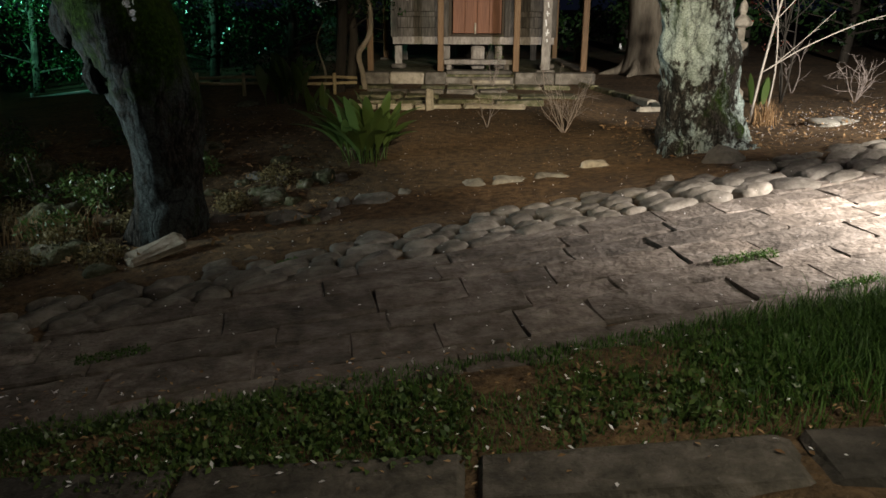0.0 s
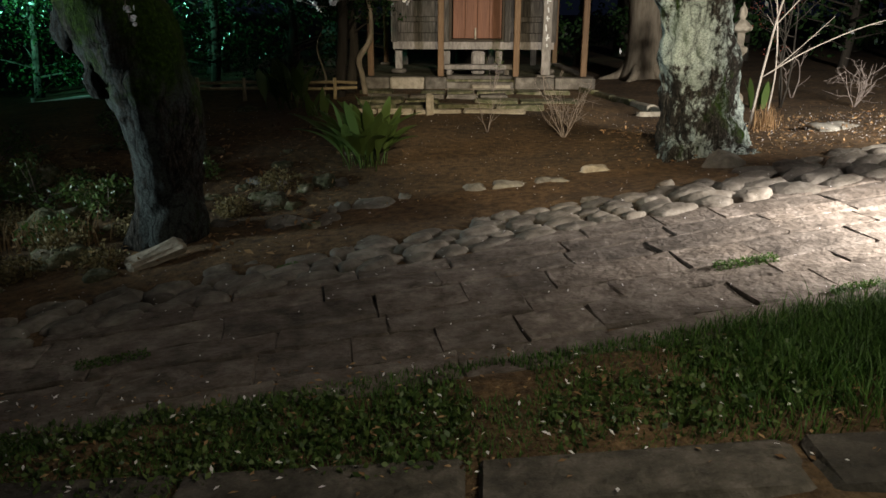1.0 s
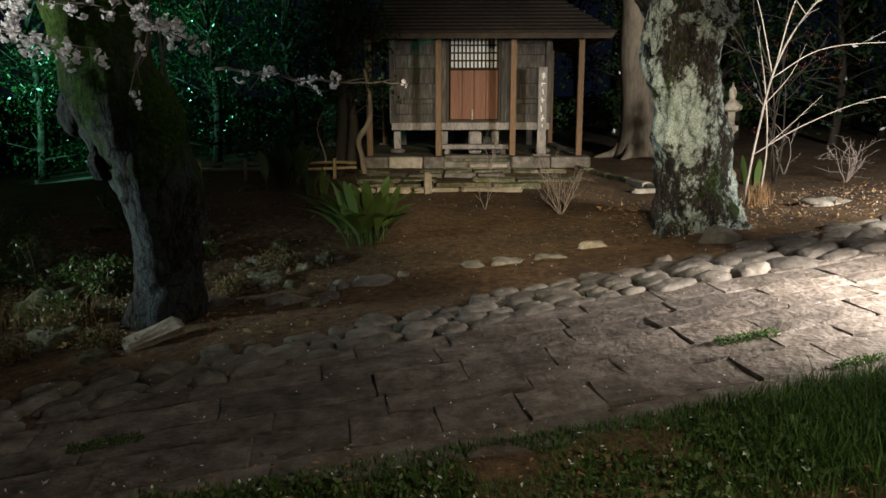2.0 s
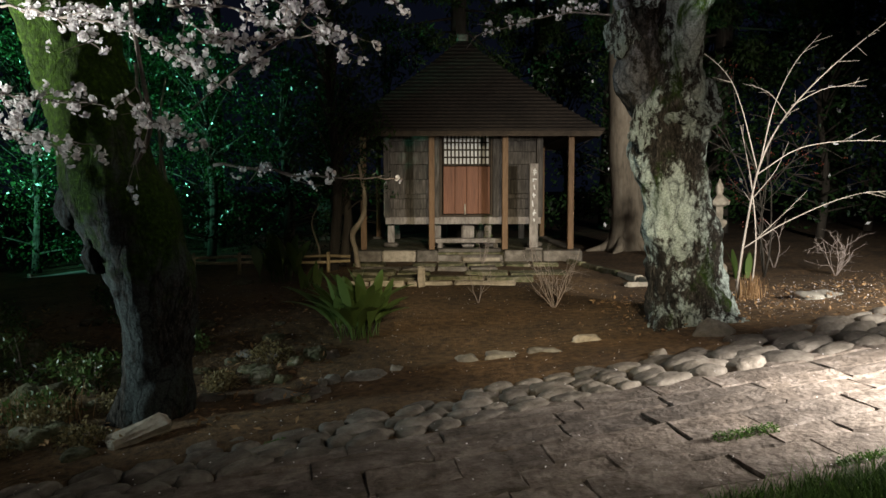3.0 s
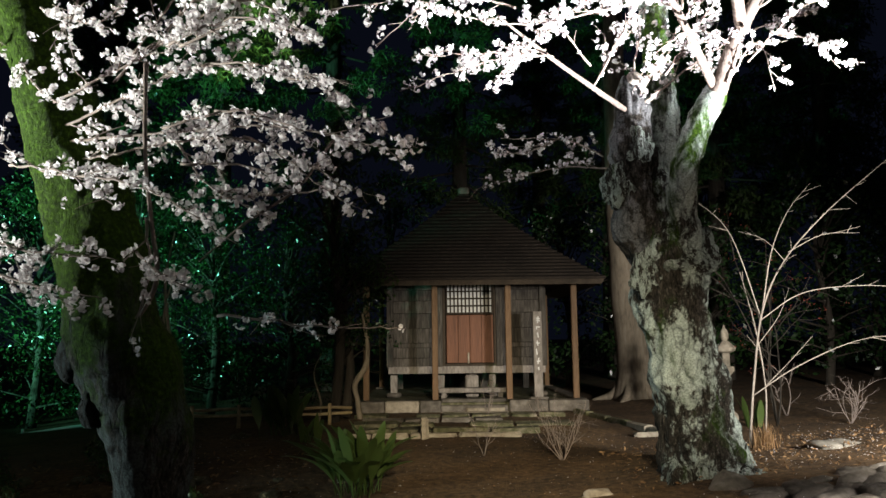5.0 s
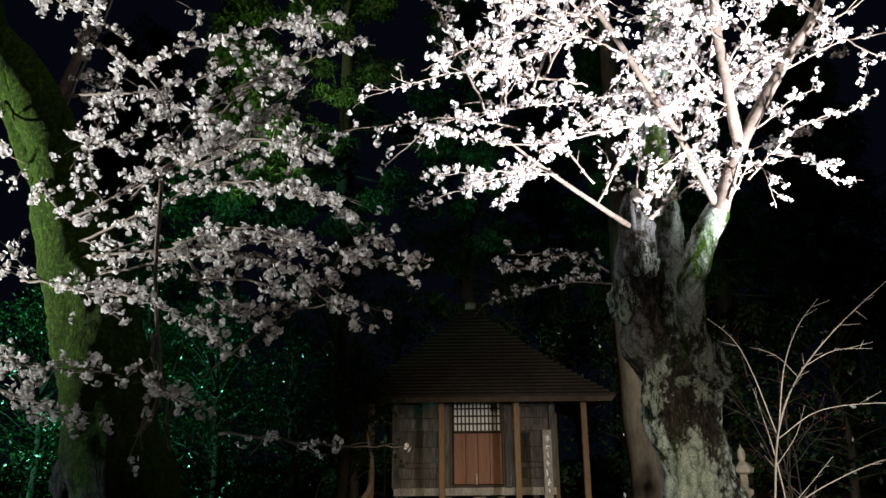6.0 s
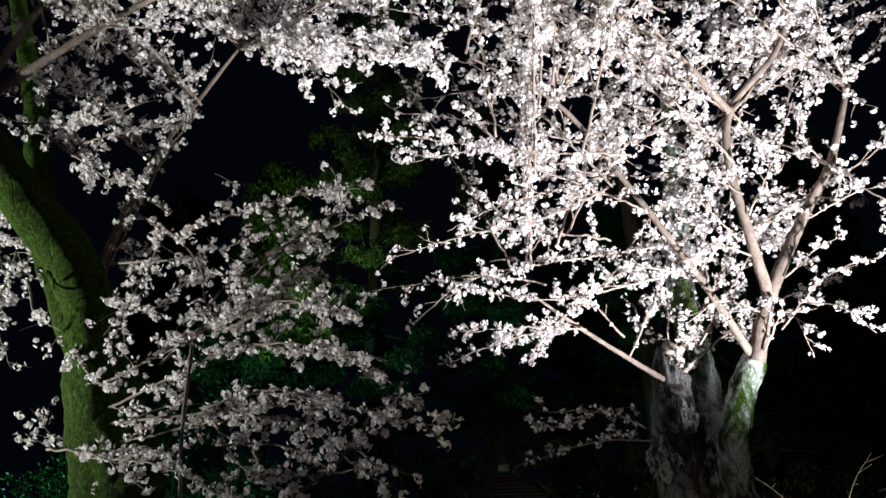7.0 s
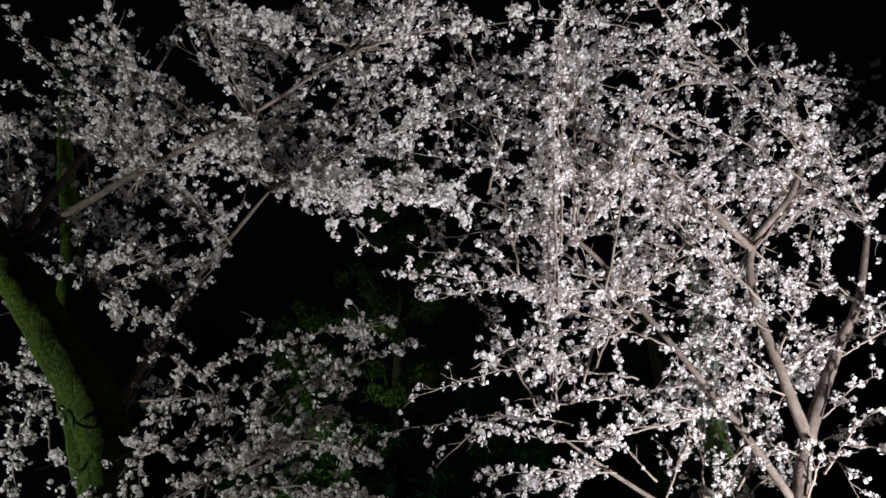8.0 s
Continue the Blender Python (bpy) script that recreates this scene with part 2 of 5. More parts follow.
def box_mesh(name, size, material, bevel=0.008, wobble=0.0, seed=0):
    """A block of that size on its own base centre, with bevelled edges."""
    bm = bmesh.new()
    bmesh.ops.create_cube(bm, size=1)
    for v in bm.verts:
        v.co = Vector((v.co.x * size[0], v.co.y * size[1], (v.co.z + 0.5) * size[2]))
    if bevel:
        bmesh.ops.bevel(bm, geom=list(bm.edges), offset=min(bevel, 0.3 * min(size)), segments=1, affect="EDGES")
    if wobble:
        r = random.Random(seed)
        for v in bm.verts:
            v.co += Vector((r.uniform(-1, 1), r.uniform(-1, 1), r.uniform(-1, 1))) * wobble
    me = bpy.data.meshes.new(name)
    bm.to_mesh(me)
    bm.free()
    me.materials.append(material)
    return me


def stone_mesh(name, material, seed, segs=12, rings=5, flat=0.5, power=2.6, rough=0.10):
    """A worn stone of unit half-width that sits on z = 0."""
    r = random.Random(seed)
    off = Vector((r.uniform(0, 90), r.uniform(0, 90), 3.3))
    b = Buf()
    verts, faces = [], []
    for i in range(rings + 1):
        a = -0.35 + (math.pi / 2 + 0.35) * i / rings
        ca, sa = max(math.cos(a), 0.0) ** (2 / power), math.copysign(abs(math.sin(a)) ** (2 / power), math.sin(a))
        for k in range(segs):
            w = 2 * math.pi * k / segs
            cx, cy = math.cos(w), math.sin(w)
            cx, cy = math.copysign(abs(cx) ** (2 / power), cx), math.copysign(abs(cy) ** (2 / power), cy)
            p = Vector((cx * ca, cy * ca, sa * flat))
            verts.append(p * (1 + rough * 2 * noise.noise(p * 1.3 + off) + rough * noise.noise(p * 3.1 + off)))
    for i in range(rings):
        for k in range(segs):
            a, c = i * segs + k, i * segs + (k + 1) % segs
            faces.append((a, c, c + segs, a + segs))
    faces.append(tuple(range(segs - 1, -1, -1)))
    b.add([tuple(v) for v in verts], faces)
    return b.mesh(name, material, True)


def knob_mesh(name, material, seed, rough=0.3):
    """A gnarled swelling of unit radius."""
    bm = bmesh.new()
    bmesh.ops.create_icosphere(bm, subdivisions=4, radius=1.0)
    off = Vector((seed * 1.7, seed * 0.3, 5.0))
    for v in bm.verts:
        p = v.co.copy()
        v.co = p * (1 + rough * noise.noise(p * 1.4 + off) + 0.5 * rough * noise.noise(p * 3.7 + off) - 0.35 * rough * max(0.0, 1 - abs(noise.noise(p * 2.6 + off * 2)) / 0.12))
    me = bpy.data.meshes.new(name)
    bm.to_mesh(me)
    bm.free()
    me.materials.append(material)
    me.polygons.foreach_set("use_smooth", [True] * len(me.polygons))
    return me


def smooth_path(pts, step=0.12):
    """A Catmull-Rom line through points (x, y, z, radius)."""
    p = [np.array(q, float) for q in pts]
    p = [2 * p[0] - p[1]] + p + [2 * p[-1] - p[-2]]
    out = []
    for i in range(1, len(p) - 2):
        n = max(2, int(np.linalg.norm(p[i + 1][:3] - p[i][:3]) / step))
        for k in range(n):
            t = k / n
            out.append(0.5 * (2 * p[i] + (p[i + 1] - p[i - 1]) * t + (2 * p[i - 1] - 5 * p[i] + 4 * p[i + 1] - p[i + 2]) * t * t
                              + (3 * p[i] - p[i - 1] - 3 * p[i + 1] + p[i + 2]) * t ** 3))
    out.append(p[-2])
    return np.array(out)


def tube(buf, path, segs=8, lump=0.0, seed=0.0, freq=3.0, cleft=0.0):
    """A tapered tube along rows (x, y, z, radius); lump gives an uneven, knotty skin."""
    path = np.asarray(path, float)
    n = len(path)
    tang = np.gradient(path[:, :3], axis=0)
    tang /= np.linalg.norm(tang, axis=1)[:, None] + 1e-9
    ref = np.array([0.0, 1.0, 0.0]) if abs(tang[0][1]) < 0.8 else np.array([1.0, 0, 0])
    u = np.cross(tang, ref)
    u /= np.linalg.norm(u, axis=1)[:, None] + 1e-9
    w = np.cross(tang, u)
    ang = np.linspace(0, 2 * np.pi, segs, endpoint=False)
    ring = np.cos(ang)[None, :, None] * u[:, None] + np.sin(ang)[None, :, None] * w[:, None]
    rad = np.repeat(np.maximum(path[:, 3], 0.0015)[:, None], segs, 1)
    if lump:
        for i in range(n):
            for k in range(segs):
                q = Vector(path[i, :3] + ring[i, k] * path[i, 3])
                rad[i, k] *= 1 + lump * noise.noise(q * freq + Vector((seed, 0, 0))) + 0.5 * lump * noise.noise(q * freq * 3.3 + Vector((0, seed, 0)))
                if cleft:
                    f = abs(noise.noise(Vector((q.x * 5.5, q.y * 5.5, q.z * 1.3 + seed)) + 0.5 * noise.noise_vector(q * 4)))
                    rad[i, k] -= cleft * max(0.0, 1 - f / 0.16) ** 1.5
    v = path[:, None, :3] + ring * rad[:, :, None]
    i, k = np.meshgrid(np.arange(n - 1), np.arange(segs), indexing="ij")
    a = (i * segs + k).ravel()
    c = (i * segs + (k + 1) % segs).ravel()
    faces = np.stack([a, c, c + segs, a + segs], 1).tolist()
    faces += [list(range(segs - 1, -1, -1)), list(range((n - 1) * segs, n * segs))]
    buf.add(v.reshape(-1, 3), faces)


# ---- ground ----


def blend(a, b, t):
    t = np.clip((t - a) / (b - a), 0, 1)
    return t * t * (3 - 2 * t)


def height(x, y):
    """Height of the bare ground: a lane that climbs to the right, and a level yard behind it."""
    x, y = np.asarray(x, float), np.asarray(y, float)
    lane = 0.10 * np.clip(x, -9, 9)
    yard = 0.22 + 0.05 * np.clip(x - 3, 0, 8) - 0.05 * np.clip(-x - 3, 0, 8) + 0.012 * np.clip(y - 11, 0, 30)
    w = blend(6.6, 10.2, y - 0.25 * np.clip(x, -4, 5))
    return lane * (1 - w) + yard * w


def near_edge(x):
    return 3.10 + 0.16 * x


def far_edge(x):
    return 5.45 + 0.36 * x - 0.012 * x * x


def spread(lo, hi, step, far):
    mid = np.arange(lo, hi + step / 2, step)
    out = step * 1.6 ** np.arange(1, 40)
    out = np.cumsum(out)
    out = out[out < far]
    return np.concatenate([lo - out[::-1], mid, hi + out])


def ground():
    xs, ys = spread(-6.5, 8.5, 0.11, 900), spread(1.2, 13.5, 0.11, 900)
    gx, gy = np.meshgrid(xs, ys)
    z = height(gx, gy)
    on_road = (gy > near_edge(gx) - 0.02) & (gy < far_edge(gx) + 0.1)
    z = z - 0.035 * on_road
    for i in range(gx.shape[0]):
        for k in range(gx.shape[1]):
            if abs(gx[i, k]) < 12 and gy[i, k] < 20:
                p = Vector((gx[i, k], gy[i, k], 0))
                z[i, k] += 0.03 * noise.noise(p * 1.1) + 0.02 * noise.noise(p * 3.7) * (0.4 if on_road[i, k] else 1)
    n, m = gx.shape
    i, k = np.meshgrid(np.arange(n - 1), np.arange(m - 1), indexing="ij")
    a = (i * m + k).ravel()
    b = Buf()
    b.add(np.stack([gx, gy, z], -1).reshape(-1, 3), np.stack([a, a + 1, a + m + 1, a + m], 1).tolist())
    one("ground", b.mesh("ground", SOIL, True), "bare reddish brown soil of a garden at night", "ground", kind="structure")


def gz(x, y):
    return float(height(x, y))


ground()

# ---- the two old cherry trees ----


def flowers(buf, points, rng, size=0.018):
    """Little five-petalled flowers in loose balls round the points."""
    pts = np.asarray(points)
    per = rng.integers(4, 9, len(pts))
    c = np.repeat(pts, per, 0)
    k = len(c)
    out = rng.normal(size=(k, 3))
    out /= np.linalg.norm(out, axis=1)[:, None]
    c = c + out * rng.uniform(0.010, 0.036, (k, 1))
    nrm = out + rng.normal(size=(k, 3)) * 0.45 + np.array([0, 0, -0.15])
    nrm /= np.linalg.norm(nrm, axis=1)[:, None]
    u = np.cross(nrm, rng.normal(size=(k, 3)))
    u /= np.linalg.norm(u, axis=1)[:, None]
    w = np.cross(nrm, u)
    s = size * rng.uniform(0.75, 1.2, (k, 1))
    for j in range(5):
        a = 2 * np.pi * j / 5
        d = np.cos(a) * u + np.sin(a) * w
        e = -np.sin(a) * u + np.cos(a) * w
        buf.quads(np.stack([c, c + s * (0.60 * d + 0.60 * e + 0.22 * nrm), c + s * (1.0 * d + 0.38 * nrm), c + s * (0.60 * d - 0.60 * e + 0.22 * nrm)], 1))


class Cherry:
    def __init__(self, name, label, seed):
        self.ob = thing(name, label, "tree")
        self.rng = np.random.default_rng(seed)
        self.twigs, self.buds = Buf(), []

    def trunk(self, name, pts, material, lump, label="", segs=36, freq=3.0, step=0.05, cleft=0.0):
        b = Buf()
        tube(b, smooth_path(pts, step), segs, lump, float(self.rng.uniform(0, 50)), freq, cleft)
        part(name, b.mesh(name, material, True), self.ob, label)

    def spray(self, pts, density=1.0, r0=0.012, side=0.5):
        """A flowering branch through the points, with side twigs and their spurs."""
        g = self.rng
        wob = lambda q: (*(np.array(q) + g.normal(size=3) * 0.03),)
        rows = [(*wob(q), r0 * (1 - 0.75 * i / (len(pts) - 1))) for i, q in enumerate(pts)]
        path = smooth_path(rows, 0.07)
        path[:, :3] += g.normal(size=(len(path), 3)) * 0.006
        tube(self.twigs, path, 5)
        self.bloom(path[len(path) // 5:, :3], density * 0.75)
        i = 2
        while i < len(path) - 1:
            along = path[i + 1, :3] - path[i, :3]
            along = along / np.linalg.norm(along)
            self.twig(path[i, :3], along, side * g.uniform(0.35, 1.0) * (1 - 0.45 * i / len(path)), density, 1, path[i, 3] * 0.6)
            i += int(g.integers(2, 4))

    def twig(self, start, along, length, density, level, r):
        g = self.rng
        d = along * 0.75 + g.normal(size=3) * np.array([0.5, 0.5, 0.26]) + np.array([0, 0, 0.02])
        d /= np.linalg.norm(d)
        n = max(3, int(length / 0.05))
        p = [np.array(start)]
        for _ in range(n):
            d = d + g.normal(size=3) * np.array([0.12, 0.12, 0.09])
            d /= np.linalg.norm(d)
            p.append(p[-1] + d * length / n)
        p = np.array(p)
        tube(self.twigs, np.column_stack([p, np.linspace(max(r, 0.004), 0.0018, len(p))]), 4)
        self.bloom(p[1:], density)
        if level and length > 0.2:
            for k in range(2, n, 3):
                self.twig(p[k], d, length * g.uniform(0.3, 0.5), density, level - 1, r * 0.6)

    def bloom(self, pts, density):
        g = self.rng
        keep = pts[g.random(len(pts)) < 0.62 * density]
        if len(keep):
            self.buds.append(keep + g.normal(size=keep.shape) * 0.022)

    def done(self):
        tw = part("twig", self.twigs.mesh("twig", TWIG, True), self.ob, "thin pale twigs")
        tw["kind"] = "stuff"
        b = Buf()
        flowers(b, np.concatenate(self.buds), self.rng)
        bl = part("blossom", b.mesh("blossom", PETAL), self.ob, "white cherry blossom in full bloom")
        bl["kind"] = "stuff"


def spray(tree, a, m, e, density=1.0):
    tree.spray([a, m, e], density)


right_cherry = Cherry("cherry_tree", "old cherry tree in bloom, lichen-grey knotty trunk beside the lane", 3)
T = right_cherry
T.trunk("trunk", [(2.78, 7.82, -0.05, 0.64), (2.74, 7.8, 0.2, 0.47), (2.67, 7.8, 0.54, 0.42), (2.63, 7.8, 0.78, 0.385), (2.57, 7.8, 1.19, 0.37), (2.50, 7.8, 1.61, 0.365), (2.45, 7.8, 2.02, 0.375),
                  (2.46, 7.8, 2.3, 0.40), (2.46, 7.8, 2.6, 0.35), (2.40, 7.8, 2.9, 0.30), (2.34, 7.8, 3.2, 0.22), (2.30, 7.8, 3.45, 0.08)], BARK, 0.2, segs=110, step=0.03, cleft=0.035)
T.trunk("limb", [(2.40, 7.85, 2.0, 0.20), (2.22, 7.8, 2.5, 0.22), (2.06, 7.75, 2.9, 0.235), (2.06, 7.7, 3.39, 0.235), (2.05, 7.7, 3.82, 0.205), (2.06, 7.7, 4.14, 0.165), (2.08, 7.7, 4.38, 0.08)], SHADED_LIMB, 0.34, "knotty sawn-off limb",
        segs=64, cleft=0.04)
T.trunk("limb", [(2.60, 7.9, 2.2, 0.25), (2.50, 8.0, 3.1, 0.21), (2.50, 8.0, 3.58, 0.19), (2.51, 8.0, 4.11, 0.175), (2.48, 8.05, 4.79, 0.155), (2.50, 8.1, 5.5, 0.155), (2.64, 8.2, 6.32, 0.15), (2.73, 8.3, 7.05, 0.12), (2.93, 8.3, 8.94, 0.07)],
        MOSS_LIMB, 0.25, "mossy upright limb", segs=48, cleft=0.02)
T.trunk("limb", [(2.56, 7.72, 2.1, 0.22), (2.50, 7.55, 2.7, 0.18), (2.50, 7.42, 3.2, 0.145), (2.60, 7.40, 3.52, 0.145), (2.71, 7.36, 3.82, 0.14), (2.81, 7.28, 4.02, 0.125), (2.86, 7.22, 4.14, 0.085)], BARK, 0.22, "lichen-spotted limb",
        segs=48, cleft=0.02)
for (x, y, z), (a, b_, h), turn in (((2.72, 7.62, 2.46), (0.16, 0.17, 0.24), 30), ((1.93, 7.66, 3.16), (0.17, 0.18, 0.26), 0), ((2.58, 7.50, 2.34), (0.26, 0.12, 0.12), 5), ((2.16, 7.62, 2.26), (0.13, 0.15, 0.22), 60), ((2.10, 7.55, 3.55), (0.15, 0.14, 0.2), 20),
                                    ((2.42, 7.42, 0.10), (0.28, 0.22, 0.36), 20), ((2.95, 7.45, 0.08), (0.26, 0.2, 0.26), -20)):
    part("burl", knob_mesh("burl", BARK, int(x * 100), 0.5), T.ob, "gnarled swelling of the bark", pose(x, y, z, 0, 0, turn) @ Matrix.Diagonal((a, b_, h, 1)))
part("cut_end", stone_mesh("cut_end", GREY_WOOD, 3, 12, 4, 0.5, 2.2, 0.05), T.ob, "pale sawn end of a limb", pose(2.08, 7.52, 4.30, 70, 0, 10) @ Matrix.Diagonal((0.085, 0.085, 0.09, 1)))
BRANCHES_R = (
    [(2.82, 7.2, 4.02, 0.09), (3.01, 7.0, 4.61, 0.07), (3.5, 6.8, 5.47, 0.055), (3.78, 6.6, 5.91, 0.045), (4.05, 6.3, 6.7, 0.025)],
    [(3.01, 7.0, 4.58, 0.06), (2.86, 6.75, 5.2, 0.052), (2.72, 6.5, 5.85, 0.046), (2.76, 6.25, 6.40, 0.04), (3.2, 5.9, 6.85, 0.03), (3.35, 5.6, 7.4, 0.025), (3.21, 5.4, 8.1, 0.015)],
    [(2.74, 6.25, 6.38, 0.035), (2.04, 5.7, 6.8, 0.028), (0.97, 5.2, 7.18, 0.02), (-0.25, 4.8, 7.77, 0.01)],
    [(2.80, 7.2, 4.05, 0.045), (2.3, 6.8, 4.75, 0.034), (1.44, 6.2, 5.77, 0.028), (0.88, 5.7, 6.17, 0.02), (0.09, 5.3, 6.41, 0.01)],
    [(2.06, 7.62, 3.95, 0.03), (1.6, 7.3, 4.12, 0.026), (1.06, 7.0, 4.38, 0.02), (0.58, 6.6, 4.58, 0.01)],
)
for line in BRANCHES_R:
    T.trunk("branch", line, BRANCH, 0.12, segs=10, step=0.06, freq=8)

left_cherry = Cherry("cherry_tree", "leaning mossy cherry tree in bloom on a dark bank", 11)
T = left_cherry
T.trunk("trunk", [(-2.34, 6.1, -0.50, 0.50), (-2.31, 6.05, -0.2, 0.33), (-2.25, 6.0, 0.11, 0.265), (-2.23, 5.97, 0.44, 0.265), (-2.24, 5.95, 0.76, 0.31), (-2.31, 5.95, 1.05, 0.35), (-2.43, 5.95, 1.39, 0.37),
                  (-2.54, 5.93, 1.7, 0.37), (-2.64, 5.9, 2.11, 0.35), (-2.74, 5.9, 2.55, 0.345), (-2.94, 5.85, 3.2, 0.32), (-3.08, 5.8, 3.65, 0.27), (-3.2, 5.75, 4.0, 0.12)], MOSS_TRUNK, 0.15, segs=72, step=0.035, cleft=0.018)
T.trunk("limb", [(-2.96, 5.8, 3.1, 0.27), (-3.16, 5.7, 4.0, 0.235), (-3.40, 5.5, 4.55, 0.215), (-3.76, 5.3, 5.02, 0.20), (-4.4, 5.0, 5.8, 0.165), (-5.1, 4.7, 6.6, 0.12)], MOSS_TRUNK, 0.16, "mossy limb", segs=48)
T.trunk("limb", [(-3.05, 5.95, 3.3, 0.2), (-3.48, 5.95, 4.2, 0.17), (-3.97, 5.95, 5.1, 0.14), (-4.5, 6.0, 6.78, 0.115), (-5.17, 6.1, 8.45, 0.085), (-5.87, 6.2, 10.6, 0.05)], MOSS_TRUNK, 0.16, "upright mossy limb")
for x, y, z, a in ((-2.80, 5.82, 1.50, 0.13), (-2.62, 5.78, 1.12, 0.11)):
    part("burl", knob_mesh("burl", MOSS_TRUNK, int(z * 100), 0.2), T.ob, "swelling of the dark bark", pose(x, y, z, 0, 0, 40) @ Matrix.Diagonal((a, a, a * 1.5, 1)))
T.trunk("branch", [(-2.01, 5.0, 3.54, 0.016), (-1.99, 5.0, 2.88, 0.015), (-1.93, 5.0, 2.41, 0.016), (-1.88, 5.0, 2.07, 0.018), (-1.92, 5.0, 1.9, 0.017), (-1.99, 5.0, 1.78, 0.013)], BRANCH, 0.2, "thin hanging branch with a hooked end", segs=8, freq=8)
T.trunk("branch", [(-1.62, 5.05, 2.15, 0.006), (-1.28, 4.9, 2.38, 0.009), (-1.08, 4.9, 2.51, 0.010), (-0.9, 4.9, 2.65, 0.011), (-0.69, 4.9, 2.95, 0.010)], BRANCH, 0.1, segs=7, freq=8)
BRANCHES_L = (
    [(-3.26, 5.7, 4.4, 0.05), (-2.82, 5.5, 5.52, 0.03), (-2.41, 5.3, 6.03, 0.02), (-2.0, 5.1, 6.5, 0.01)],
    [(-4.35, 5.05, 5.9, 0.05), (-3.91, 4.95, 6.95, 0.03), (-3.37, 4.7, 7.66, 0.02), (-2.98, 4.4, 8.26, 0.01)],
    [(-4.30, 5.05, 5.9, 0.05), (-3.19, 4.8, 6.5, 0.03), (-2.08, 4.5, 6.89, 0.02), (-1.16, 4.2, 7.33, 0.01)],
)
for line in BRANCHES_L:
    T.trunk("branch", line, BRANCH, 0.12, segs=10, step=0.06, freq=8)

spray(left_cherry, (-2.95, 5.6, 3.38), (-1.87, 5.1, 3.77), (-0.91, 4.8, 4.22))
spray(left_cherry, (-2.89, 5.6, 3.24), (-1.59, 5.0, 3.51), (-0.51, 4.7, 3.26))
spray(left_cherry, (-2.19, 5.2, 3.68), (-1.3, 4.9, 3.93), (-0.85, 4.7, 3.51))
spray(left_cherry, (-2.84, 5.6, 3.11), (-1.17, 5.0, 3.13), (-0.16, 4.6, 2.77))
spray(left_cherry, (-2.79, 5.6, 3.02), (-1.43, 5.1, 3.0), (-0.58, 4.7, 2.52))
spray(left_cherry, (-1.83, 5.2, 3.07), (-1.55, 5.0, 2.69), (-1.11, 4.8, 2.42))
spray(left_cherry, (-2.89, 5.5, 2.82), (-2.01, 5.0, 2.66), (-1.29, 4.7, 2.15))
spray(left_cherry, (-3.09, 5.3, 2.86), (-2.51, 5.0, 2.67), (-2.03, 4.8, 2.47))
spray(left_cherry, (-3.34, 5.2, 2.43), (-2.69, 4.9, 2.23), (-2.04, 4.7, 2.11))
spray(left_cherry, (-3.31, 5.2, 2.15), (-2.67, 4.9, 2.01), (-2.09, 4.7, 1.84))
spray(left_cherry, (-1.98, 5.0, 2.5), (-1.9, 4.9, 2.07), (-1.95, 4.8, 1.77), 0.5)
spray(left_cherry, (-2.06, 5.0, 2.23), (-1.75, 4.8, 2.02), (-1.49, 4.7, 1.9))
spray(left_cherry, (-1.52, 5.3, 1.78), (-0.86, 5.2, 1.7), (-0.26, 5.1, 1.65), 0.25)
spray(left_cherry, (-3.3, 5.6, 3.85), (-2.85, 5.3, 3.42), (-2.58, 5.2, 3.29))
spray(left_cherry, (-3.08, 5.5, 4.48), (-2.32, 5.2, 4.31), (-1.63, 5.0, 4.47))
spray(left_cherry, (-2.33, 5.3, 3.5), (-1.66, 5.0, 4.14), (-0.53, 4.7, 4.51))
spray(left_cherry, (-2.95, 5.5, 5.01), (-2.28, 5.2, 4.45), (-1.91, 5.0, 3.73))
spray(left_cherry, (-3.14, 5.6, 4.42), (-2.67, 5.3, 5.38), (-2.3, 5.1, 5.74))
spray(left_cherry, (-1.47, 4.9, 4.18), (-1.12, 4.8, 4.35), (-0.79, 4.7, 4.71))
spray(left_cherry, (-1.9, 5.1, 3.68), (-1.32, 4.9, 3.81), (-0.87, 4.7, 3.58))
spray(left_cherry, (-3.63, 5.4, 4.34), (-3.42, 5.3, 3.99), (-3.14, 5.2, 3.75))
spray(left_cherry, (-3.57, 5.2, 5.56), (-2.97, 5.0, 5.45), (-2.29, 4.8, 5.39))
spray(left_cherry, (-3.95, 5.2, 5.8), (-3.39, 5.0, 5.69), (-2.73, 4.8, 5.67))
spray(left_cherry, (-3.81, 5.2, 5.71), (-2.98, 5.0, 5.57), (-2.34, 4.8, 5.98))
spray(left_cherry, (-3.53, 5.2, 5.57), (-2.67, 5.0, 4.93), (-2.22, 4.9, 5.57))
spray(left_cherry, (-4.21, 5.6, 5.57), (-4.13, 5.5, 4.91), (-3.74, 5.4, 4.2))
spray(right_cherry, (2.1, 6.9, 5.23), (0.58, 6.4, 4.79), (-0.85, 5.9, 4.35))
spray(right_cherry, (0.75, 6.6, 4.64), (0.04, 6.2, 4.53), (-0.5, 5.9, 4.08))
spray(right_cherry, (1.47, 6.7, 5.17), (0.31, 6.2, 5.05), (-0.75, 5.8, 4.6))
spray(right_cherry, (1.17, 7.0, 4.31), (0.57, 6.6, 4.23), (-0.18, 6.2, 4.03))
spray(right_cherry, (1.06, 7.0, 4.38), (0.35, 6.6, 4.06), (-0.23, 6.2, 3.69))
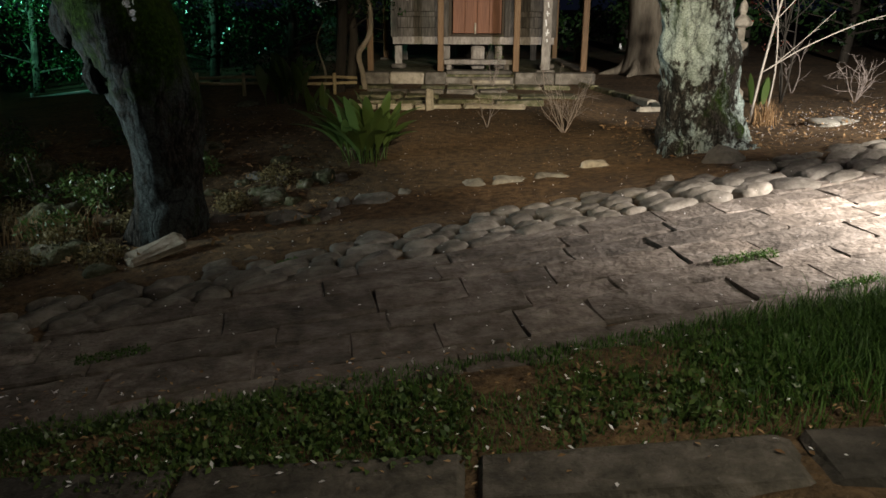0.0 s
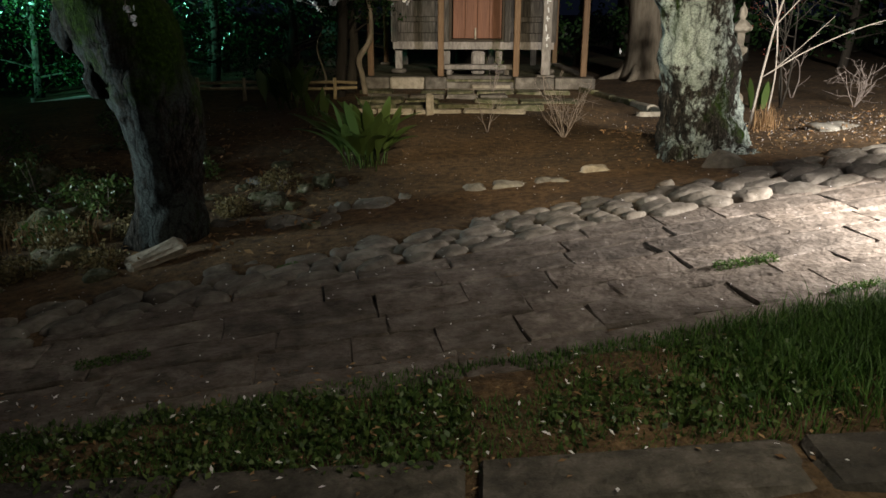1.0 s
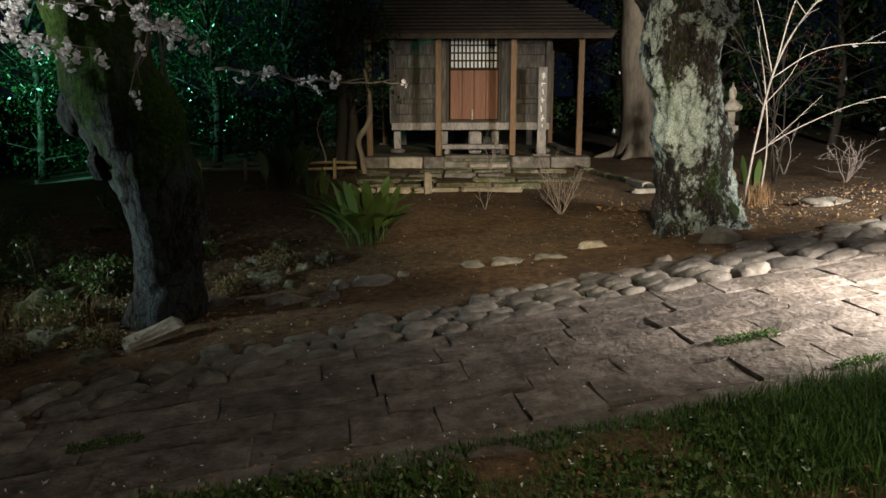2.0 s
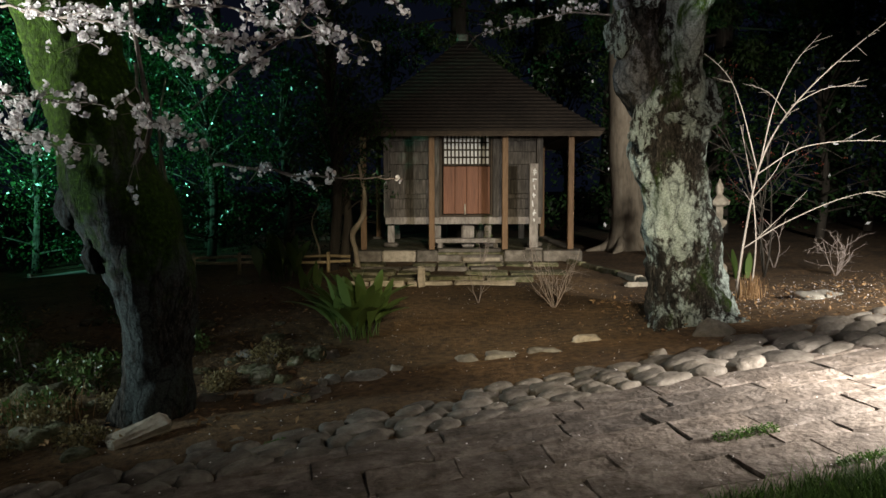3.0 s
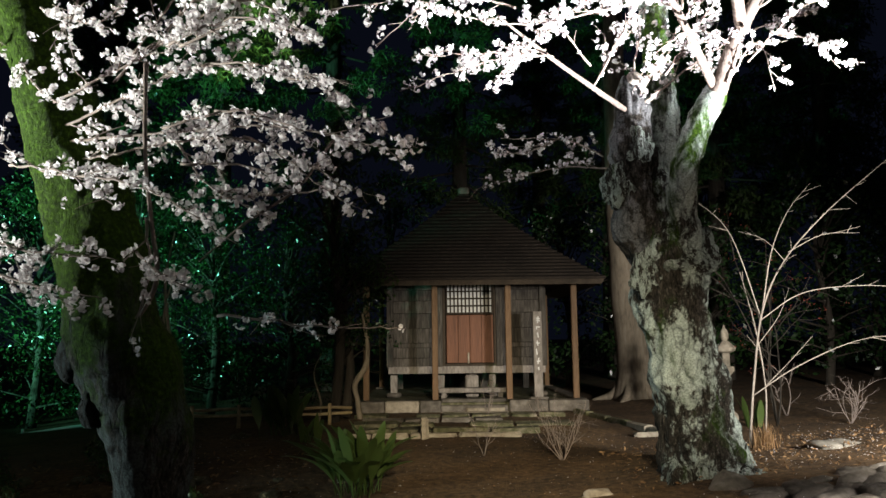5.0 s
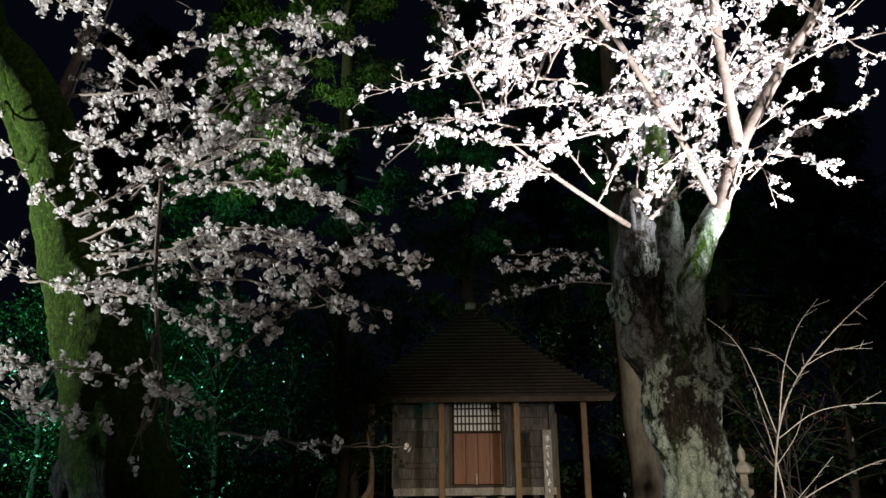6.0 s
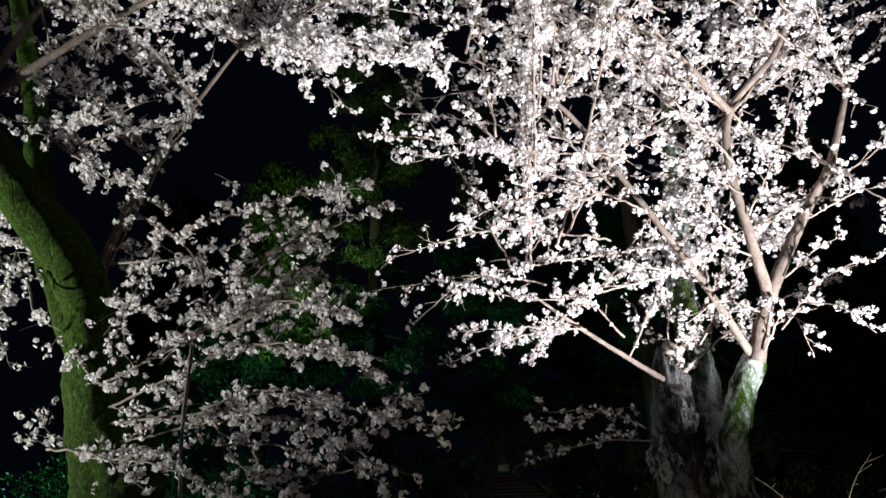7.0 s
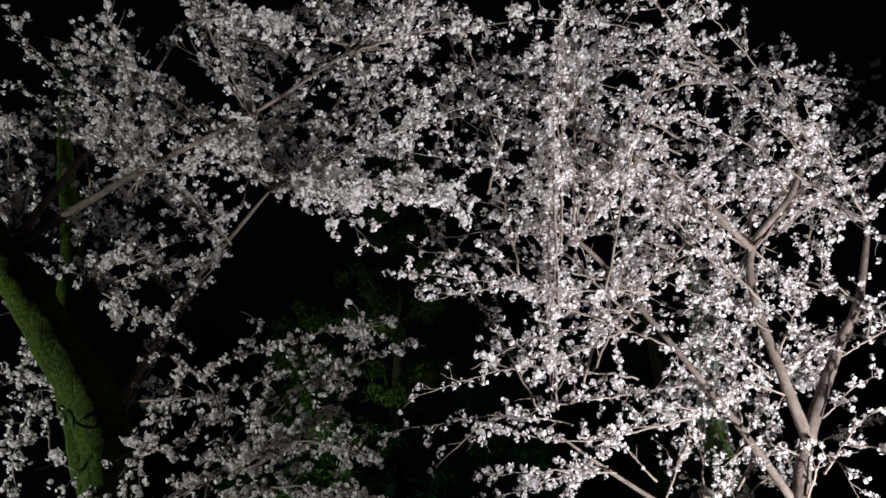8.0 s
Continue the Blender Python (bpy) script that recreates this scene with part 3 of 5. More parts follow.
spray(right_cherry, (1.5, 7.0, 4.24), (1.15, 6.8, 4.53), (0.44, 6.6, 3.89))
spray(right_cherry, (1.43, 6.2, 5.7), (0.3, 5.8, 5.11), (-0.2, 5.6, 4.78))
spray(right_cherry, (1.48, 6.2, 5.64), (0.32, 5.7, 5.58), (-0.47, 5.4, 5.33))
spray(right_cherry, (1.72, 6.4, 5.44), (0.06, 5.6, 5.57), (-0.89, 5.2, 5.46))
spray(right_cherry, (1.15, 6.0, 5.89), (0.17, 5.6, 5.94), (-0.57, 5.3, 5.85))
spray(right_cherry, (2.28, 6.9, 4.87), (1.58, 6.6, 4.74), (0.87, 6.4, 4.31))
spray(right_cherry, (2.76, 6.8, 5.19), (2.31, 6.5, 5.48), (1.68, 6.3, 5.19))
spray(right_cherry, (2.8, 6.6, 5.53), (2.19, 6.3, 5.88), (1.58, 6.0, 5.88))
spray(right_cherry, (2.78, 6.6, 5.4), (3.08, 6.3, 5.86), (3.25, 6.0, 6.23))
spray(right_cherry, (2.84, 6.8, 4.99), (2.39, 6.6, 5.03), (2.04, 6.5, 4.68))
spray(right_cherry, (3.02, 7.0, 4.21), (3.54, 6.7, 4.68), (4.03, 6.4, 4.76))
spray(right_cherry, (3.3, 6.9, 4.47), (3.52, 6.7, 4.32), (3.68, 6.6, 4.01))
spray(right_cherry, (2.86, 7.1, 4.07), (3.12, 6.9, 4.41), (3.19, 6.8, 3.9), 0.6)
spray(right_cherry, (3.48, 6.8, 5.37), (3.87, 6.5, 5.44), (4.37, 6.2, 5.43))
spray(right_cherry, (3.67, 6.7, 5.7), (3.97, 6.3, 5.83), (4.29, 6.0, 6.0))
spray(right_cherry, (3.77, 6.6, 5.84), (3.46, 6.3, 6.11), (3.53, 6.0, 6.56))
spray(right_cherry, (3.77, 6.6, 5.84), (4.02, 6.3, 5.32), (4.34, 6.0, 4.89))
spray(right_cherry, (3.13, 6.9, 4.78), (3.42, 6.7, 4.93), (3.62, 6.5, 5.01))
spray(right_cherry, (2.94, 7.0, 4.46), (2.43, 6.8, 4.44), (1.98, 6.7, 4.18), 0.5)
spray(right_cherry, (1.89, 8.2, 3.63), (1.46, 8.4, 3.92), (0.75, 8.6, 3.95), 0.7)
spray(right_cherry, (1.95, 8.2, 3.46), (1.37, 8.4, 3.52), (0.4, 8.6, 3.36), 0.6)
spray(right_cherry, (2.81, 6.3, 6.4), (2.19, 5.9, 6.69), (1.91, 5.6, 7.1))
spray(right_cherry, (3.02, 6.3, 6.53), (3.63, 5.9, 6.83), (4.16, 5.6, 7.03))
spray(right_cherry, (3.58, 6.0, 7.15), (3.68, 5.9, 6.38), (3.9, 5.7, 5.93))
spray(right_cherry, (1.58, 5.9, 5.64), (0.5, 5.5, 5.54), (0.0, 5.2, 5.78))
spray(right_cherry, (1.41, 6.1, 5.39), (0.52, 5.8, 5.01), (0.07, 5.6, 5.14))
spray(left_cherry, (-2.49, 5.3, 4.63), (-2.57, 5.1, 4.03), (-2.65, 5.0, 3.63))
spray(left_cherry, (-4.1, 5.8, 4.75), (-3.99, 5.6, 4.11), (-3.67, 5.5, 3.58))
spray(right_cherry, (1.8, 6.6, 4.67), (0.69, 6.3, 4.35), (-0.16, 6.0, 4.46))
spray(left_cherry, (-1.84, 5.0, 3.05), (-1.32, 4.8, 3.14), (-0.86, 4.6, 2.91))
spray(left_cherry, (-3.0, 5.4, 4.14), (-2.37, 5.1, 3.86), (-2.06, 4.9, 4.03))
spray(left_cherry, (-2.18, 5.0, 4.44), (-1.4, 4.8, 4.69), (-0.76, 4.6, 4.58))
spray(right_cherry, (1.44, 8.3, 3.96), (0.99, 8.4, 3.72), (0.54, 8.5, 3.89))

spray(left_cherry, (-1.24, 5.1, 3.49), (-0.64, 4.9, 3.24), (-0.15, 4.7, 2.82), 1)
spray(left_cherry, (-1.56, 5.1, 3.23), (-1.02, 4.9, 3.04), (-0.5, 4.7, 2.88), 1)
spray(left_cherry, (-1.59, 5.1, 2.57), (-1, 4.9, 2.59), (-0.53, 4.7, 2.53), 1)
spray(left_cherry, (-1.8, 5.1, 2.8), (-1.39, 4.9, 2.83), (-1.07, 4.7, 2.64), 1)
spray(left_cherry, (-1.99, 5.1, 3.52), (-1.32, 4.9, 3.46), (-0.58, 4.7, 3.29), 1)
spray(left_cherry, (-1.89, 5.1, 3.8), (-1.28, 4.9, 4.24), (-0.51, 4.7, 4.51), 0.9)
spray(left_cherry, (-1.75, 5.1, 3.67), (-1.3, 4.9, 3.85), (-0.85, 4.7, 3.56), 0.8)
spray(left_cherry, (-1.38, 5.1, 3.02), (-0.94, 4.9, 2.84), (-0.67, 4.7, 2.64), 0.9)


def canopy(tree, lines, lo, hi, count, density):
    """Flowering branches from the upper limbs into the roof of blossom over the lane."""
    g = tree.rng
    for _ in range(count):
        e = np.array([g.uniform(lo[k], hi[k]) for k in range(3)])
        line = np.array(lines[int(g.integers(len(lines)))])[:, :3]
        s = line[np.argmin(np.linalg.norm(line - e, axis=1))]
        far = np.linalg.norm(e - s)
        if far > 2.6:
            s = e + (s - e) / far * 2.6
        m = (s + e) / 2 + np.array([0, 0, 0.15 * far / 2])
        tree.spray([s, m, e], density, 0.014, 0.6)


canopy(right_cherry, BRANCHES_R, (-0.8, 4.4, 6.3), (2.9, 6.2, 8.0), 40, 0.8)
canopy(right_cherry, BRANCHES_R, (-0.2, 3.6, 6.8), (2.2, 5.0, 8.4), 18, 0.8)
canopy(right_cherry, BRANCHES_R, (1.2, 6.7, 4.9), (4.8, 8.2, 6.8), 24, 1.0)
canopy(left_cherry, BRANCHES_L, (-4.8, 4.0, 6.4), (0.3, 5.2, 8.2), 46, 0.8)
canopy(left_cherry, BRANCHES_L, (-4.0, 3.4, 6.6), (1.0, 4.6, 8.4), 22, 0.8)
canopy(left_cherry, BRANCHES_L, (-1.6, 4.4, 5.6), (0.2, 5.0, 6.2), 9, 1.0)
canopy(left_cherry, BRANCHES_L, (-5.0, 4.6, 6.2), (-3.0, 5.6, 7.4), 7, 1.0)
canopy(left_cherry, BRANCHES_L, (-5.6, 6.2, 5.2), (-3.9, 7.0, 6.8), 3, 0.8)
canopy(right_cherry, BRANCHES_R, (3.3, 5.6, 7.2), (5.0, 6.6, 9.3), 15, 0.75)
left_cherry.done()
right_cherry.done()

# ---- shrine ----
SX, SY = 0.60, 14.3          # centre of the shrine's front, front of its stone platform
FLOOR = 0.46                 # top of the platform


def shrine():
    s = thing("shrine", "small old wooden shrine hall with hipped roof on stone platform", "shrine", (SX, SY, 0))
    put = lambda name, size, at, material, label="", bevel=0.008, parent=None, wob=0.0: part(
        name, box_mesh(name, size, material, bevel, wob, hash_of(at)), parent or s, label, Matrix.Translation(Vector(at) - (parent.location if parent else Vector())))
    # platform: kerb stones round a packed floor
    base = put("platform", (4.36, 4.7, 0.36), (0, 2.45, FLOOR - 0.40), MOSSY, "grey stone platform")
    for x0, x1, m in ((-2.22, -1.62, COBBLE), (-1.61, -0.97, PALE), (-0.96, -0.55, COBBLE), (0.72, 1.45, COBBLE), (1.46, 2.22, COBBLE)):
        put("kerb_stone", (x1 - x0 - 0.01, 0.24, 0.22), ((x0 + x1) / 2, 0.02, FLOOR - 0.21), m, "", 0.02, base, 0.006)
    for y in (0.75, 1.55, 2.35, 3.15, 3.95):
        put("kerb_stone", (0.24, 0.78, 0.22), (2.1, y - 0.2, FLOOR - 0.21), COBBLE, "", 0.02, base, 0.006)
    # steps to the door
    for i, (w, y, z, h, m) in enumerate(((1.30, -0.10, FLOOR - 0.29, 0.10, PALE), (1.26, 0.10, FLOOR - 0.20, 0.12, COBBLE), (1.24, 0.35, FLOOR - 0.08, 0.10, COBBLE),
                                         (1.34, 0.72, FLOOR + 0.11, 0.09, GREY_WOOD))):
        put("step", (w, 0.28, h), (0.07, y, z), m, "worn step", 0.012)
    put("step_stone", (0.72, 0.12, 0.07), (0.28, -0.04, FLOOR - 0.19), PALE, "pale stone tread", 0.012)
    for x in (-0.5, 0.62):
        put("step_support", (0.10, 0.2, 0.16), (x, 0.74, FLOOR - 0.04), GREY_WOOD)
    # posts of the porch
    for x, y in ((-2.0, 0.35), (-0.665, 0.35), (0.77, 0.35), (2.06, 0.35), (-2.0, 4.3), (2.06, 4.3)):
        put("post", (0.115, 0.115, 2.36), (x, y, FLOOR), POST_WOOD, "reddish brown square post", 0.012)
        if y > 1:
            put("base_stone", (0.26, 0.26, 0.05), (x, y, FLOOR - 0.03), COBBLE)
    for y in (0.35, 4.3):
        put("beam", (4.5, 0.13, 0.15), (0.03, y, FLOOR + 2.24), DARK_WOOD, "dark beam")
    for x in (-2.0, 2.06):
        put("beam", (0.12, 4.2, 0.15), (x, 2.3, FLOOR + 2.23), DARK_WOOD, "dark beam")
    # hall on stumps
    hx0, hx1, hy, hz = -1.60, 1.57, 1.25, FLOOR + 0.60
    put("hall_floor", (hx1 - hx0 + 0.1, 2.7, 0.10), ((hx0 + hx1) / 2, hy + 1.36, hz - 0.06), OLD_WOOD, "weathered floor")
    put("sill_beam", (hx1 - hx0 + 0.06, 0.14, 0.15), ((hx0 + hx1) / 2, hy + 0.02, hz - 0.14), GREY_WOOD, "grey sill beam")
    for x in (-1.52, -0.55, 0.50, 1.48):
        put("stump", (0.14, 0.14, 0.36), (x, hy + 0.06, FLOOR + 0.07), GREY_WOOD)
        put("base_stone", (0.30, 0.28, 0.09), (x, hy + 0.06, FLOOR - 0.01), COBBLE, "", 0.03)
        put("stump", (0.14, 0.14, 0.5), (x, hy + 2.5, FLOOR), OLD_WOOD)
    put("step_block", (0.26, 0.3, 0.44), (0.07, hy - 0.20, FLOOR), GREY_WOOD, "grey wooden step block under the door", 0.03)
    put("wall_back", (hx1 - hx0, 0.06, 2.0), ((hx0 + hx1) / 2, hy + 2.6, hz), DARK_WOOD)
    for x in (hx0 + 0.02, hx1 - 0.02):
        for k in range(8):
            put("side_board", (0.04, 2.52, 0.245), (x, hy + 1.3, hz + 0.012 + 0.25 * k), OLD_WOOD)
    # front wall
    for x in (hx0, -0.575, 0.66, hx1):
        put("hall_post", (0.13, 0.13, 2.0), (x, hy, hz), OLD_WOOD, "dark weathered post", 0.01)
    z = hz + 0.01
    for k, hh in enumerate((0.17, 0.21, 0.10, 0.30, 0.31, 0.26, 0.22, 0.40)):
        m = OLD_WOOD
        for x0, x1 in ((hx0 + 0.066, -0.641), (0.726, hx1 - 0.066)):
            put("wall_board", (x1 - x0, 0.03 if k != 2 else 0.06, hh - 0.005), ((x0 + x1) / 2, hy + 0.01, z), m, "", 0.006)
        z += hh
    for x0, x1 in ((-0.51, -0.45), (0.55, 0.594)):
        put("door_jamb", (x1 - x0, 0.08, 2.0), ((x0 + x1) / 2, hy, hz), DARK_WOOD)
    put("threshold", (1.02, 0.12, 0.05), (0.05, hy - 0.01, hz + 0.012), DARK_WOOD)
    put("lintel", (1.02, 0.1, 0.10), (0.05, hy, hz + 1.72), DARK_WOOD)
    door = put("door", (0.97, 0.035, 0.99), (0.055, hy, hz + 0.07), DARK_WOOD, "closed red-brown plank door with a lattice window above")
    for k in range(4):
        put("plank", (0.235, 0.03, 0.98), (0.055 - 0.363 + 0.242 * k, hy - 0.024, hz + 0.075), DOOR_WOOD, "", 0.006, door)
    put("door_pull", (0.035, 0.03, 0.22), (0.02, hy - 0.06, hz + 0.06), PALE, "pale wooden door pull", 0.008, door)
    lat = put("lattice_window", (0.97, 0.02, 0.64), (0.055, hy + 0.03, hz + 1.075), PAPER, "white paper behind a dark wooden lattice")
    for k in range(13):
        put("lattice_bar", (0.030, 0.02, 0.64), (0.055 - 0.474 + 0.079 * k, hy + 0.004, hz + 1.075), DARK_WOOD, "", 0.003, lat)
    for k in range(5):
        put("lattice_bar", (0.97, 0.022, 0.034), (0.055, hy + 0.003, hz + 1.075 + 0.1515 * k), DARK_WOOD, "", 0.003, lat)
    # hipped roof in overlapping courses, slightly hollow
    ex, ey, ez, top = 2.52, 2.52, FLOOR + 2.25, 4.86
    cy = 2.1
    rise = lambda t: ez + (top - ez) * (0.82 * t + 0.18 * t * t)
    roof = part("roof", roof_soffit(ex, ey, ez, cy), s, "dark brown shingled roof")
    n = 26
    b = Buf()
    for k in range(n):
        t0, t1 = k / n, (k + 1.25) / n
        for q in range(4):
            ca, sa = (1, 0, -1, 0)[q], (0, 1, 0, -1)[q]
            row = []
            for t, lift in ((t0, 0.0), (t0, 0.05), (t1, 0.012)):
                w = ex * (1 - min(t, 1.0)) + 0.02
                for u in (-1, 1):
                    px_, py_ = u * w, -w
                    row.append((px_ * ca - py_ * sa, px_ * sa + py_ * ca + cy, rise(min(t, 1.0)) + lift))
            b.add(row, [(0, 1, 3, 2), (2, 3, 5, 4)])
    part("shingle_course", b.mesh("shingle_course", ROOF), roof)["kind"] = "stuff"
    put("roof_finial", (0.24, 0.24, 0.16), (0, cy, top - 0.05), COBBLE, "small square stone finial", 0.03)


def hash_of(at):
    return int(abs(at[0] * 131 + at[1] * 37 + at[2] * 17) * 100)


def roof_soffit(ex, ey, ez, cy):
    b = Buf()
    v = [(-ex, cy - ex, ez), (ex, cy - ex, ez), (ex, cy + ex, ez), (-ex, cy + ex, ez)]
    v += [(x * 0.98, cy + (y - cy) * 0.98, z - 0.09) for x, y, z in v] + [(x * 0.6, cy + (y - cy) * 0.6, z + 0.12) for x, y, z in v]
    f = [(k, (k + 1) % 4, 4 + (k + 1) % 4, 4 + k) for k in range(4)] + [(4 + k, 4 + (k + 1) % 4, 8 + (k + 1) % 4, 8 + k) for k in range(4)] + [(8, 9, 10, 11)]
    b.add(v, f)
    return b.mesh("roof", DARK_WOOD)


shrine()


def sign():
    s = thing("sign_post", "tall narrow grey wooden sign with white brush writing, beside the shrine", "sign", (1.93, 14.62, FLOOR - 0.02))
    part("board", box_mesh("board", (0.17, 0.10, 1.70), GREY_WOOD, 0.01), s)
    part("foot", box_mesh("foot", (0.34, 0.2, 0.06), COBBLE, 0.01), s)
    r = random.Random(5)
    z = 1.60
    for k in range(7):
        h = (0.13, 0.07, 0.10, 0.10, 0.12, 0.12, 0.06)[k]
        for j in range(3 if k == 0 else 1 + k % 2):
            part("brush_mark", box_mesh("brush_mark", (0.022 if j == 0 else 0.07, 0.006, h if j == 0 else 0.022), WHITE, 0.003), s, "",
                 pose(r.uniform(-0.018, 0.018), -0.052, z - h + 0.04 * j, 0, r.uniform(-12, 12), 0))
        z -= h + 0.055


sign()

# ---- yard edging ----
r_ = random.Random(31)
for y, lo, hi, deep, m in ((10.95, -1.4, 1.15, 0.20, PALE), (11.55, -1.25, 1.5, 0.34, MOSSY), (12.2, -1.4, 1.7, 0.40, MOSSY), (12.85, -1.3, 1.9, 0.36, COBBLE), (13.5, -1.5, 2.0, 0.40, MOSSY)):
    x = lo
    while x < hi:
        l = r_.uniform(0.42, 0.95)
        if r_.random() < 0.86:
            one("paving_stone", box_mesh("paving_stone", (l - 0.03, deep * r_.uniform(0.75, 1.1), 0.16), m, 0.025, 0.02, int(x * 40 + y * 7)), "flat worn stone laid in the soil before the shrine",
                "paving stone", "stones before the shrine", m=pose(x + l / 2, y + r_.uniform(-0.05, 0.05), gz(x, y) - 0.105, r_.uniform(-1, 1), 0, r_.uniform(-3, 3)))
        x += l
peg = one("boundary_stone", box_mesh("boundary_stone", (0.12, 0.12, 0.34), PALE, 0.03, 0.01, 4), "short square stone post among the paving", "stone post", m=pose(-0.21, 10.85, gz(-0.2, 10.8) - 0.04))
for k in range(5):
    x, y = 2.58 + 0.16 * k, 13.6 - 0.66 * k
    one("edging_stone", box_mesh("edging_stone", (0.14, 0.64, 0.16), PALE if k > 2 else MOSSY, 0.025, 0.012, k), "narrow stone edging of the shrine yard", "edging stone", "yard edging",
        m=pose(x, y, gz(x, y) - 0.08, 0, 0, 13))
one("flat_stone", box_mesh("flat_stone", (0.50, 0.26, 0.10), PALE, 0.03, 0.02, 9), "flat pale stone on the soil", "stone", m=pose(3.0, 10.75, gz(3.0, 10.8) - 0.04, 0, 0, -6))


# ---- lantern, fence ----
def lathe(name, prof, material, segs=6, smooth=False):
    b = Buf()
    v, f = [], []
    for r, z in prof:
        for k in range(segs):
            a = 2 * math.pi * (k + 0.5) / segs
            v.append((r * math.cos(a), r * math.sin(a), z))
    for i in range(len(prof) - 1):
        for k in range(segs):
            a, c = i * segs + k, i * segs + (k + 1) % segs
            f.append((a, c, c + segs, a + segs))
    f += [tuple(range(segs - 1, -1, -1)), tuple(range((len(prof) - 1) * segs, len(prof) * segs))]
    b.add(v, f)
    return b.mesh(name, material, smooth)


def lantern():
    s = thing("stone_lantern", "weathered pale stone garden lantern with a jewel top", "stone lantern", (4.58, 12.0, gz(4.6, 12) - 0.03))
    s.scale = (0.62, 0.62, 0.98)
    part("pedestal", lathe("pedestal", [(0.24, 0), (0.24, 0.10), (0.15, 0.16)], PALE), s)
    part("shaft", lathe("shaft", [(0.085, 0.15), (0.075, 0.35), (0.075, 0.62), (0.095, 0.74)], PALE, 12, True), s)
    part("platform", lathe("platform", [(0.09, 0.72), (0.20, 0.80), (0.20, 0.86), (0.12, 0.88)], PALE), s)
    part("light_box", lathe("light_box", [(0.105, 0.87), (0.105, 1.10)], PALE), s)
    part("cap", lathe("cap", [(0.10, 1.08), (0.25, 1.12), (0.27, 1.17), (0.14, 1.25), (0.07, 1.29)], PALE), s)
    part("jewel", lathe("jewel", [(0.06, 1.28), (0.10, 1.33), (0.105, 1.40), (0.08, 1.45), (0.03, 1.50), (0.01, 1.55)], PALE, 12, True), s)


lantern()


def fence(x0, y0, x1, y1, z0, z1, posts, rails, label, mtl):
    s = thing("fence", label, "fence")
    for k in range(rails):
        b = Buf()
        d = 0.09 * k
        w = lambda i: 0.012 * math.sin(i * 5 + k * 2)
        tube(b, [(x0 + (x1 - x0) * i / 10, y0 + (y1 - y0) * i / 10, z0 + (z1 - z0) * i / 10 - d + w(i), 0.026) for i in range(11)], 8)
        part("rail", b.mesh("rail", mtl, True), s)
    for k in range(posts):
        t = (k + 0.5) / posts
        x, y = x0 + (x1 - x0) * t, y0 + (y1 - y0) * t
        g = gz(x, y) - 0.05
        top = z0 + (z1 - z0) * t + 0.08
        b = Buf()
        tube(b, [(x, y - 0.04, g, 0.032), (x, y - 0.04, top, 0.03)], 8)
        part("fence_post", b.mesh("fence_post", mtl, True), s)


fence(-4.35, 12.3, -1.45, 12.7, 0.52, 0.50, 4, 2, "low two-railed bamboo fence below the hedge", BAMBOO)
fence(-10.0, 13.2, -6.0, 14.2, -0.22, 0.16, 4, 1, "low single pale rail in front of the lit hedge", WHITE)


# ---- woods behind ----
def leaf_cloud(buf, centres, sizes, per, leaf, rng, droop=0.0, aspect=0.45):
    """Pointed leaves in clumps round the centres."""
    for c, s in zip(centres, sizes):
        k = int(per * s * s)
        p = rng.normal(size=(k, 3))
        p = p / np.linalg.norm(p, axis=1)[:, None] * rng.uniform(0.35, 1.0, (k, 1)) ** 0.5 * s * np.array([1, 1, 0.7]) + c
        d = rng.normal(size=(k, 3)) + np.array([0, 0, -droop])
        d /= np.linalg.norm(d, axis=1)[:, None]
        e = np.cross(d, rng.normal(size=(k, 3)))
        e /= np.linalg.norm(e, axis=1)[:, None]
        l = leaf * rng.uniform(0.6, 1.2, (k, 1))
        buf.quads(np.stack([p, p + l * (0.5 * d + aspect * 0.5 * e), p + l * d, p + l * (0.5 * d - aspect * 0.5 * e)], 1))


def broad_tree(x, y, h, w, rng, label, material=LEAF, leaf=0.085, clumps=110, low=0.12, per=620, group="evergreen trees", name="evergreen_tree"):
    g = gz(x, y) - 0.1
    s = thing(name, label, "tree", group=group)
    b = Buf()
    tube(b, smooth_path([(x, y, g, 0.10), (x + 0.1, y, g + h * 0.3, 0.08), (x - 0.05, y + 0.1, g + h * 0.65, 0.05), (x, y, g + h * 0.92, 0.015)], 0.3), 8, 0.1)
    part("trunk", b.mesh("trunk", DARKBARK, True), s)
    c, r = [], []
    lb = Buf()
    for k in range(clumps):
        t = rng.uniform(low, 1.0)
        a = rng.uniform(0, 2 * math.pi)
        q = w * math.sin(math.pi * min(1, 0.18 + 0.82 * t)) ** 0.6 * math.sqrt(rng.uniform(0.1, 1))
        c.append((x + q * math.cos(a), y + q * math.sin(a) * 0.8, g + h * t))
        r.append(rng.uniform(0.25, 0.5) * max(0.6, w / 1.8))
        if k % 3 == 0:
            tube(lb, [(x, y, g + h * t * 0.75, 0.025), ((x + c[-1][0]) / 2, (y + c[-1][1]) / 2, g + h * t * 0.9, 0.015), (*c[-1], 0.006)], 5)
    part("branch", lb.mesh("branch", DARKBARK, True), s)["kind"] = "stuff"
    f = Buf()
    leaf_cloud(f, np.array(c), r, per, leaf, rng)
    part("crown", f.mesh("crown", material), s)["kind"] = "stuff"


